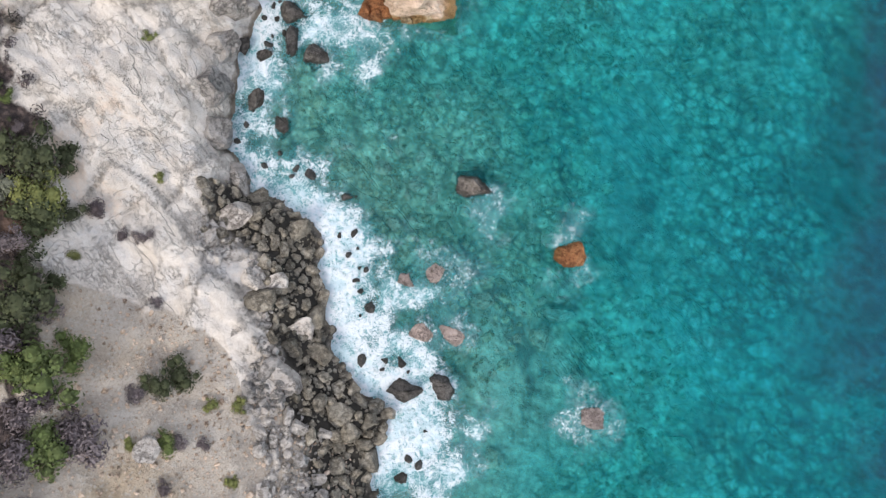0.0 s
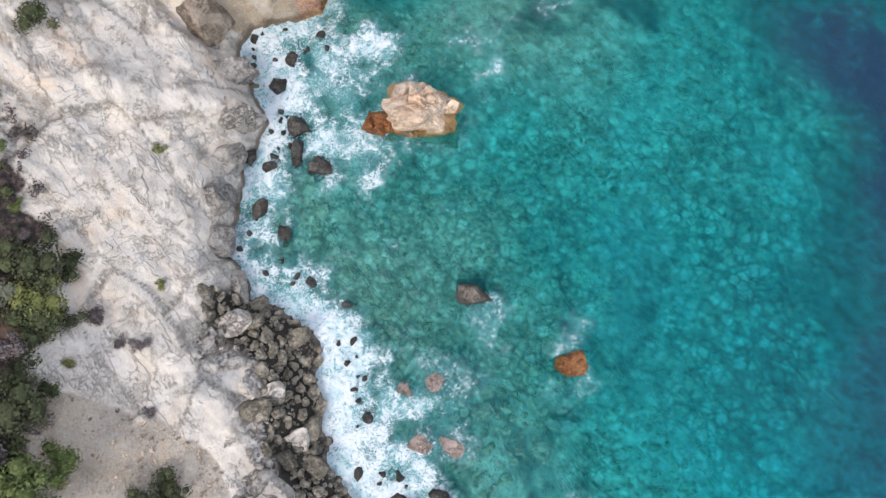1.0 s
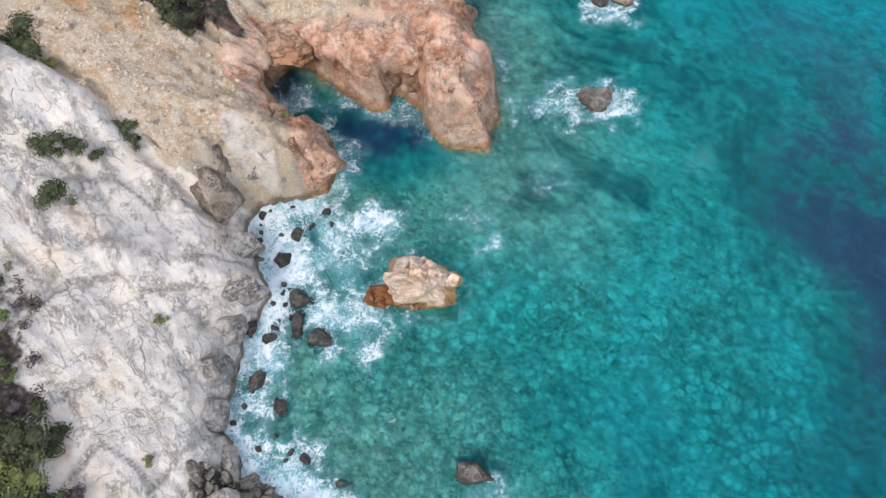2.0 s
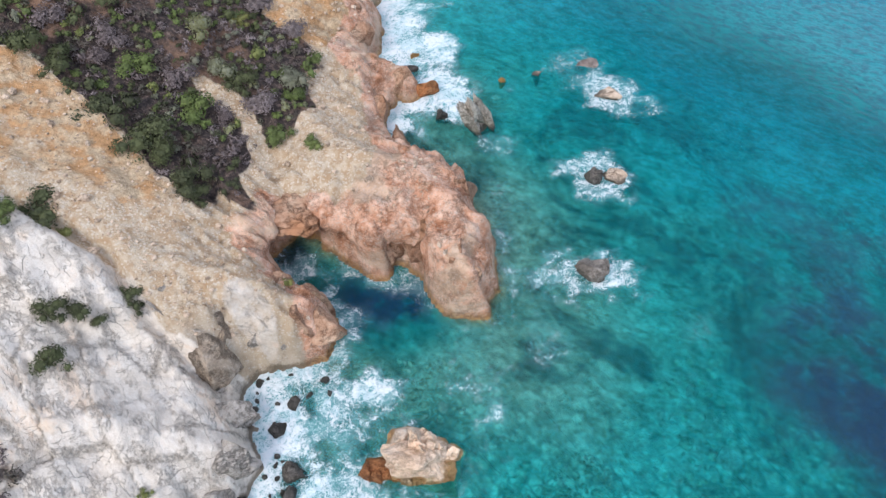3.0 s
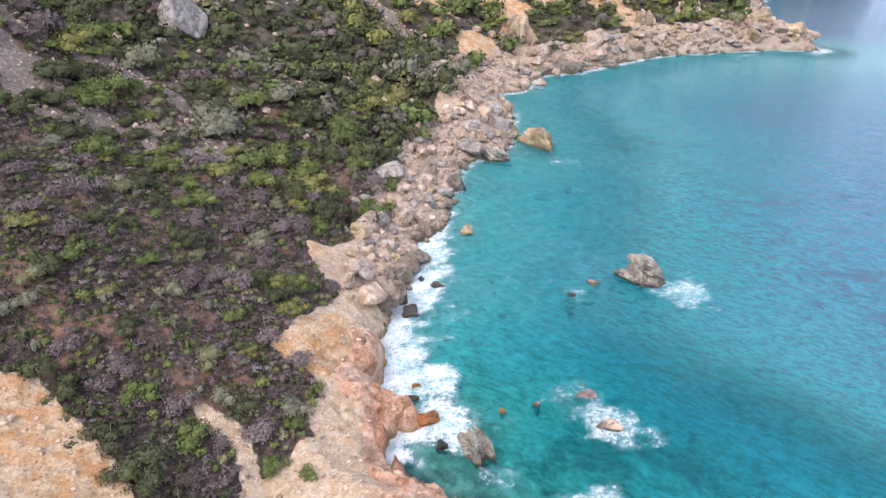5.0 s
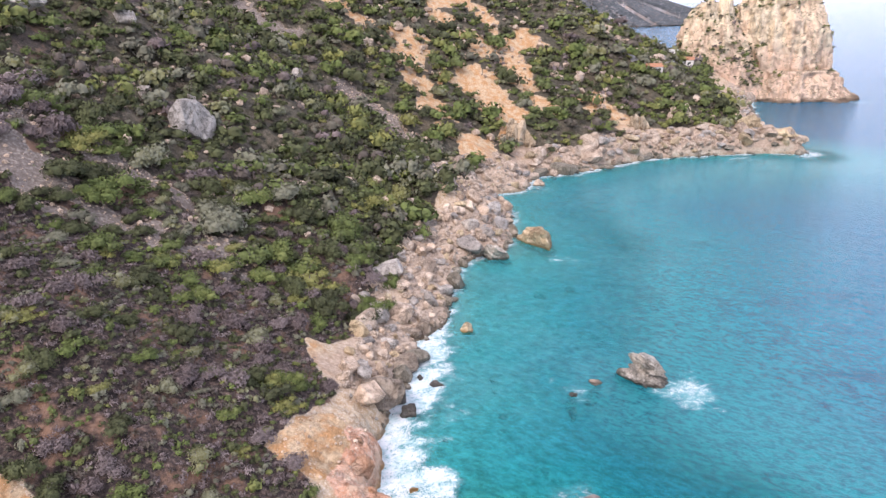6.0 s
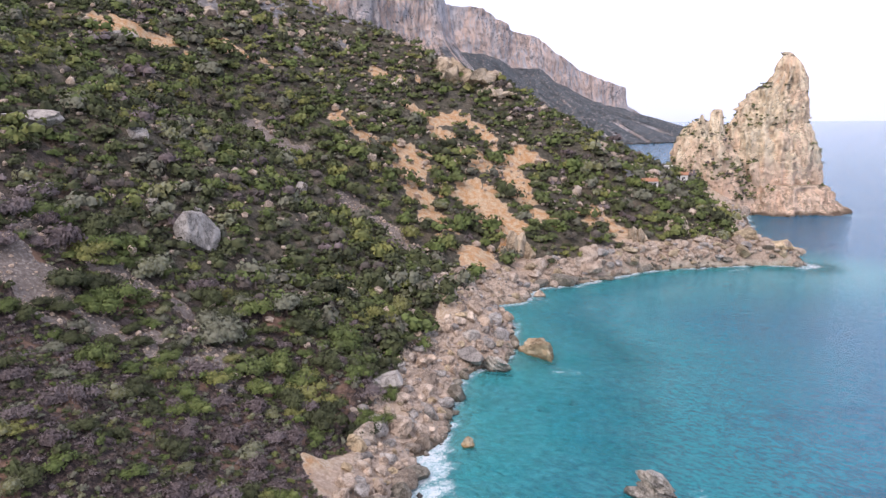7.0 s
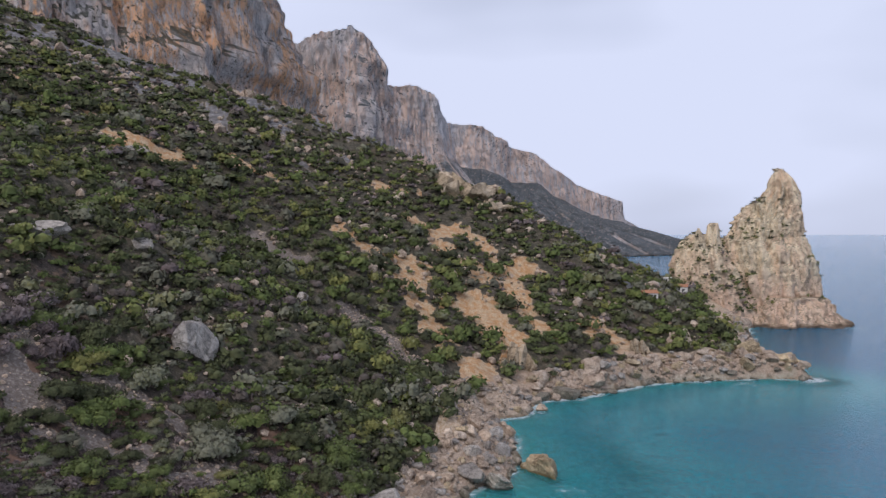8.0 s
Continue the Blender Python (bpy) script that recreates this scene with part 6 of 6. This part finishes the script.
TONES = {"dark": (0.10, "dense dark green evergreen shrub on the slope"), "green": (0.32, "bright green rounded shrub on the slope"), "lime": (0.47, "yellow-green leafy shrub on the slope"),
         "silver": (0.60, "low silvery grey-green shrub on the slope"), "dry": (0.92, "dry leafless purple-grey shrub on the slope")}
CROWNS = {}
for name, (tone, _) in TONES.items():
    for k in range(4):
        V, F, M = bush_shape(900 + 10 * k + len(name), 900, 8, 0.078 if name != "dry" else 0.13, 0.8, name != "dry", 1.0 if name == "dry" else 0.0)
        CROWNS[name, k] = mesh_of("crown", V, F, [LEAF], dict(tone=np.full(len(V), tone + 0.03 * (k - 1.5)), dome=M), shade=False)
STEMS = [mesh_of("stem", *stems_shape(40 + k), [BARK], shade=False) for k in range(3)]
planted = []


def bush(x, y, r, name, seed):
    rng = random.Random(seed)
    ob = tagged(new("bush"), TONES[name][1], "bush", "shrubs on the slope")
    z = float(floor_at(x, y)[0])
    ob.matrix_basis = pose(x, y, z - 0.05 * r, 0, 0, rng.uniform(0, 360)) @ Matrix.Diagonal((r, r * rng.uniform(0.85, 1.1), r * rng.uniform(0.8, 1.1), 1))
    part("crown", CROWNS[name, rng.randrange(4)], ob)
    part("stem", STEMS[rng.randrange(3)], ob)
    planted.append((x, y, r))


DARK = [(-41.4, 10.7, 3.3), (-38.6, 10.0, 1.6), (-40.7, 4.3, 3.0), (-38.8, 5.0, 1.4), (-40.7, 2.1, 1.9), (-41.4, -4, 3.4), (-27.9, -11.2, 1.8), (-30, -12.1, 1.7), (-38.4, -2, 1.2), (-41.3, -0.8, 1.6), (-36, 43.4, 1.7), (-35.2, 42.4, 1.2), (-40.1, 40.3, 1.6), (-38.2, 40.0, 1.1), (-42.2, 39.9, 1.7), (-41.2, 34.5, 2.0),
        (-39, 65.9, 3.4), (-36.5, 64, 2.4), (-42.5, 68.9, 3.2), (-32.2, 61.8, 3.0), (-31.5, 58.4, 2.0), (-27.5, 61.3, 1.4), (-46.8, 51.9, 3.0), (-28.3, 149.3, 4.4), (-60, 93.7, 3.0), (-46.5, 86.5, 2.5)]
GREEN = [(-38.4, -9.3, 3.4), (-36.2, -8.6, 2.0), (-41, -10.1, 1.8), (-37.8, -17.8, 3.0), (-28.9, -17.5, 1.5), (-42.2, 15.5, 0.8), (-33.7, 72.1, 3.2), (-23.5, 71.3, 2.2), (-22, 78.3, 1.7), (-18.6, 68.8, 1.5), (-19.8, 88, 2.0), (-48.4, 50.4, 1.8), (-18.9, 154.6, 3.0), (-13.2, 172.7, 3.2), (-24.7, 162, 3.2), (-42.7, 151.3, 4.0),
         (-87.2, 176.5, 6), (-84, 172, 4.5), (-79.6, 181.5, 4.0), (-28.7, 184.1, 5.5), (-25, 181, 4), (-69.6, 136.8, 4.5), (-73.6, 203, 3.6), (-34.5, 96.5, 2.2), (-57.2, 97.9, 3.0)]
LIME = [(-40.6, 6.8, 2.8), (-30.8, 8.4, 0.6), (-37.7, 0.5, 0.8), (-31, 22.7, 0.7), (-22.7, -15.1, 1.0), (-25.5, -15, 0.8), (-31.9, -17.6, 0.7), (-23.5, -22.7, 0.8), (-19.7, 48.2, 0.9), (-43.8, 49.6, 1.1), (-68.4, 135.6, 3.2), (-57.8, 141.6, 3.8), (-49.6, 145.1, 4.2), (-51.4, 92.4, 2.0), (-30.5, 90.7, 1.4), (-60.1, 188.4, 4.5),
        (-24.3, 210.2, 5), (-15.1, 223.9, 5.5), (-9.5, 219.4, 5), (-22.8, 229.3, 5), (-18, 216, 4.5), (-28, 221, 4.5)]
SILVER = [(-43.1, 7.3, 1.4), (-42.5, 4.7, 0.9), (-61.4, 140.2, 1.6), (-49.5, 114.9, 1.1), (-38.6, 100.3, 1.0), (-40.2, 99.2, 0.8), (-36.9, 98, 0.9), (-36.7, 119.6, 0.9), (-55.1, 243.5, 4), (-36.7, 143.7, 2.4)]
DRY = [(-35.2, -17.4, 2.6), (-36.4, -15.8, 2.0), (-31.5, -13.2, 1.1), (-26.1, -18.7, 0.8), (-39.8, 12.8, 0.9), (-36.2, 5.2, 1.3), (-33.9, 2.4, 0.8), (-31.9, 2.3, 0.9), (-30.6, -4.5, 0.8), (-27.8, -18, 1.0), (-29.2, -22.6, 0.9), (-41.8, 12.7, 0.8), (-32, 150.9, 3.2), (-27.8, 68.1, 1.2), (-30.2, 72.6, 1.6), (-40.8, -17.6, 2.5), (-41.0, 9.0, 2.0), (-42.0, -7.0, 2.4), (-40.0, -13.8, 2.2), (-42.4, -21.0, 2.4), (-39.0, -4.6, 1.6), (-38.2, -12.6, 1.6), (-42.3, 1.8, 1.6), (-40.5, -23.5, 2.0)]
for name, rows in (("dark", DARK), ("green", GREEN), ("lime", LIME), ("silver", SILVER), ("dry", DRY)):
    for i, (x, y, r) in enumerate(rows):
        bush(x, y, r, name, 31 * i + len(name))


def free(x, y, gap=0.75):
    return all((x - a) ** 2 + (y - b) ** 2 > (gap * r) ** 2 for a, b, r in planted[:110])


def scrubby(low):
    return lambda x, y, z, d: (zones(x, y, z, d)["scrub"] > low) & (d > 1.5)


def shrub_size(g, x, y):
    if y < 150:
        return g.uniform(0.7, 1.6) if g.random() < np.interp(y, [100, 150], [0.74, 0.5]) else g.uniform(1.6, np.interp(y, [100, 150], [2.8, 4.4]))
    k = 1.9 + min(1.1, (y - 150) / 260)
    return k * (g.uniform(0.7, 1.4) if g.random() < 0.55 else g.uniform(1.8, 3.3))


def tone_for(g, x, y):
    green = 0.40 + 0.28 * float(smooth(120, 215, y)) + 0.25 * float(vnoise(np.array(x / 14), np.array(y / 14), 77))
    q = g.random()
    if q < green:
        if y > 250:
            return g.choice((0.06, 0.14, 0.18, 0.2, 0.24, 0.28, 0.32, 0.36, 0.42, 0.46))
        return g.choice((0.03, 0.07, 0.1, 0.13, 0.15, 0.18, 0.2, 0.24, 0.28, 0.32, 0.42))
    if q < green + 0.16:
        return g.choice((0.56, 0.62, 0.66))
    return g.uniform(0.68, 1.0) if y < 190 else g.choice((0.05, 0.15, 0.5, 0.7, 0.74, 0.78, 0.85, 0.95))


g = random.Random(17)
near = [p for p in spread(3900, (-110, 48, 0, 190), scrubby(0.65), shrub_size, 15, 0.48, 14) if free(p[0], p[1])]
near += [p for p in spread(280, (-62, -36, -36, 46), scrubby(0.25), lambda q, x, y: q.uniform(0.5, 1.6), 16, 0.6, 16) if free(p[0], p[1])]
mid = spread(3200, (-270, 188, 190, 430), scrubby(0.75), shrub_size, 18, 0.43, 16)
mid += spread(110, (-40, 178, -2, 246), scrubby(0.3), lambda q, x, y: q.uniform(2.6, 4.4), 20, 0.42, 12)
far = spread(5000, (-430, 430, 205, 720), scrubby(0.6), lambda q, x, y: q.uniform(2.0, 4.2) if q.random() < 0.6 else q.uniform(4.2, 7.5), 19, 0.33, 14)
order = sorted(range(len(near)), key=lambda i: -near[i][3])
for i in order[:240]:
    x, y, z, r, d = near[i]
    t = tone_for(g, x, y)
    bush(x, y, r, "dark" if t < 0.2 else "green" if t < 0.4 else "lime" if t < 0.55 else "silver" if t < 0.67 else "dry", i)
near = [near[i] for i in order[240:]]


def thicket(name, places, shapes, dry, label):
    V, F, T, N, base = [], [], [], [], 0
    for x, y, z, r, d in places:
        t = tone_for(g, x, y)
        P, f, M = g.choice(dry if t > 0.67 else shapes)
        s = (r * g.uniform(0.85, 1.2), r * g.uniform(0.85, 1.2), r * g.uniform(0.7, 1.15))
        turn = g.uniform(0, 6.28)
        V.append(turn_z(P * s, turn) + (x, y, z - 0.08 * r))
        N.append(turn_z(M, turn))
        F.append(f + base)
        T.append(np.full(len(P), t))
        base += len(P)
    ob = new(name, mesh_of(name, np.concatenate(V), np.concatenate(F), [LEAF], dict(tone=np.concatenate(T), dome=np.concatenate(N)), shade=False))
    return tagged(ob, label, "shrubs", kind="stuff")


NEAR = [bush_shape(600 + k, 56, 2, 0.19, 1.0) for k in range(8)]
NEAR_DRY = [bush_shape(620 + k, 56, 3, 0.24, 0.95, False, 1.0) for k in range(5)]
MID = [bush_shape(640 + k, 84, 4, 0.175, 1.1) for k in range(10)]
MID_DRY = [bush_shape(660 + k, 70, 3, 0.18, 0.95, True, 1.0) for k in range(4)]
FAR = [bush_shape(680 + k, 22, 3, 0.27, 1.0) for k in range(10)]
thicket("low_scrub", near, NEAR, NEAR_DRY, "low dry and green scrub covering the slope")
thicket("maquis", mid, MID, MID_DRY, "dense evergreen shrubs covering the hillside")
thicket("far_maquis", far, FAR, FAR, "distant evergreen shrubs under the cliffs")


# tufts on the ledges of the stack
tufts = []
for needle in [o for o in stack.children]:
    for poly in needle.data.polygons:
        c = poly.center
        if poly.normal.z > 0.35 and 18 < c.z < 100 and c.y < 590 and float(vnoise(np.array(c.x / 9), np.array(c.z / 9), 91)) > 0.15 and g.random() < 0.10 * poly.area:
            tufts.append((c.x, c.y, c.z, g.uniform(1.0, 2.6), 9.0))
        elif needle.name.startswith(("lower", "pinnacle")) and sh(548) < c.z < sh(478) and sx(1165) < c.x < sx(1322) and c.y < 570 and poly.normal.z > -0.1 and g.random() < 0.055 * poly.area:
            tufts.append((c.x, c.y, c.z, g.uniform(1.6, 3.4), 9.0))
if tufts:
    thicket("stack_shrubs", tufts, FAR, FAR, "dark shrubs clinging to ledges of the stack")


# ---- the car park, houses and tracks on the neck of land below the stack ----
def plain_material(name, col, dirt, scale=1.5, rough=0.8):
    n = Nodes(name)
    return n.done(n.surface(n.mix(n.span(n.noise(scale, 6, 0.65), 0.35, 0.7), col, dirt), rough))


PLASTER = plain_material("white_plaster", (0.74, 0.72, 0.68), (0.58, 0.55, 0.50))
TILE = plain_material("terracotta_tiles", (0.42, 0.20, 0.11), (0.30, 0.15, 0.09), 2.5)
GLASS = plain_material("dark_window_glass", (0.03, 0.035, 0.04), (0.05, 0.055, 0.06), 1.0, 0.15)
TARMAC = plain_material("grey_tarmac", (0.20, 0.19, 0.18), (0.30, 0.28, 0.25), 0.6)
DUST = plain_material("pale_dust", (0.46, 0.39, 0.31), (0.36, 0.29, 0.22), 0.7)
PAINT = [plain_material("car_paint_" + name, c, tuple(0.9 * v for v in c), 0.5, 0.3) for name, c in (("white", (0.75, 0.75, 0.75)), ("silver", (0.42, 0.43, 0.45)), ("dark", (0.06, 0.065, 0.08)))]
RUBBER = plain_material("tyre_rubber", (0.02, 0.02, 0.02), (0.035, 0.035, 0.035))


def box_mesh(name, w, dp, h, mat, x=0.0, y=0.0, z=0.0, bevel=0.03):
    bm = bmesh.new()
    bmesh.ops.create_cube(bm, size=1.0, matrix=Matrix.Translation((x, y, z + h / 2)) @ Matrix.Diagonal((w, dp, h, 1)))
    bmesh.ops.bevel(bm, geom=bm.edges[:], offset=bevel, segments=1, affect="EDGES")
    me = bpy.data.meshes.new(name)
    bm.to_mesh(me)
    bm.free()
    me.materials.append(mat)
    return me


def gable_mesh(name, w, dp, h, mat, z):
    bm = bmesh.new()
    a = [bm.verts.new(c) for c in ((-w / 2, -dp / 2, z), (w / 2, -dp / 2, z), (w / 2, dp / 2, z), (-w / 2, dp / 2, z), (-w / 2, 0, z + h), (w / 2, 0, z + h))]
    for f in ((0, 1, 5, 4), (2, 3, 4, 5), (0, 4, 3), (1, 2, 5), (3, 2, 1, 0)):
        bm.faces.new([a[i] for i in f])
    bmesh.ops.recalc_face_normals(bm, faces=bm.faces[:])
    me = bpy.data.meshes.new(name)
    bm.to_mesh(me)
    bm.free()
    me.materials.append(mat)
    return me


def house(x, y, turn, w, dp, h, label, flat=False):
    ob = tagged(new("house"), label, "house")
    ob.matrix_basis = pose(x, y, float(floor_at(x, y)[0]) - 0.6, 0, 0, turn)
    part("wall", box_mesh("wall", w, dp, h, PLASTER), ob)
    part("roof", box_mesh("roof", w + 0.8, dp + 0.8, 0.35, PLASTER, 0, 0, h) if flat else gable_mesh("roof", w + 0.9, dp + 0.9, 1.9, TILE, h), ob, "flat white roof" if flat else "terracotta tiled roof")
    for k in range(3):
        part("window", box_mesh("window", 1.1, 0.12, 1.2, GLASS, (k - 1) * w * 0.3, -dp / 2, 1.6, 0.02), ob, "dark window")
    part("door", box_mesh("door", 1.0, 0.12, 2.1, GLASS, w * 0.15 + 0.6, -dp / 2 - 0.01, 0.5, 0.02), ob, "dark doorway")
    return ob


house(168, 505, -20, 11, 7, 4.2, "white plastered house with terracotta roof on the neck")
house(160, 520, -25, 13, 6, 3.4, "low white flat-roofed house beside the road", True)
house(123, 424, 10, 9, 6, 3.6, "small house with terracotta roof among the shrubs")


def strip(name, line, wide, mat, label):
    """A track laid over the land."""
    p = np.array(line, float)
    s = np.concatenate([[0], np.cumsum(np.hypot(*np.diff(p, axis=0).T))])
    u = np.arange(0, s[-1], 1.2)
    cx, cy = np.interp(u, s, p[:, 0]), np.interp(u, s, p[:, 1])
    tx, ty = np.gradient(cx), np.gradient(cy)
    n = np.hypot(tx, ty)
    V = []
    for k in np.linspace(-0.5, 0.5, 7):
        x, y = cx - ty / n * k * wide, cy + tx / n * k * wide
        V.append(np.stack([x, y, floor_at(x, y) + 0.35], -1))
    V = np.stack(V, 1).reshape(-1, 3)
    return tagged(new(name, mesh_of(name, V, grid_faces(7, len(u)), [mat])), label, "road", kind="structure")


strip("road", [(110, 430), (128, 436), (142, 462), (150, 486), (156, 505), (158, 522), (162, 545)], 5.0, TARMAC, "grey tarmac road down to the neck of land")
strip("footpath", [(142, 400), (132, 388), (133, 377), (140, 371)], 3.0, DUST, "pale dusty footpath down to the shore")


def car(x, y, turn, paint, label):
    ob = tagged(new("car"), label, "car", "cars in the car park")
    ob.matrix_basis = pose(x, y, float(floor_at(x, y)[0]) + 0.35, 0, 0, turn)
    part("body", box_mesh("body", 4.2, 1.75, 0.75, paint, 0, 0, 0.3, 0.15), ob)
    part("cabin", box_mesh("cabin", 2.2, 1.55, 0.6, GLASS, -0.2, 0, 1.0, 0.2), ob, "dark glazed cabin")
    for wx in (-1.3, 1.3):
        for wy in (-0.8, 0.8):
            bm = bmesh.new()
            bmesh.ops.create_cone(bm, cap_ends=True, segments=16, radius1=0.32, radius2=0.32, depth=0.22, matrix=Matrix.Translation((wx, wy, 0.32)) @ Matrix.Rotation(math.pi / 2, 4, "X"))
            me = bpy.data.meshes.new("wheel")
            bm.to_mesh(me)
            bm.free()
            me.materials.append(RUBBER)
            part("wheel", me, ob, "black wheel")


for i, (x, y, turn) in enumerate([(149, 476, 70), (153, 484, 70), (147, 470, 70), (124, 432, 20)]):
    car(x, y, turn, PAINT[i % 3], ("white small parked car", "silver small parked car", "dark small parked car")[i % 3] + " beside the road")
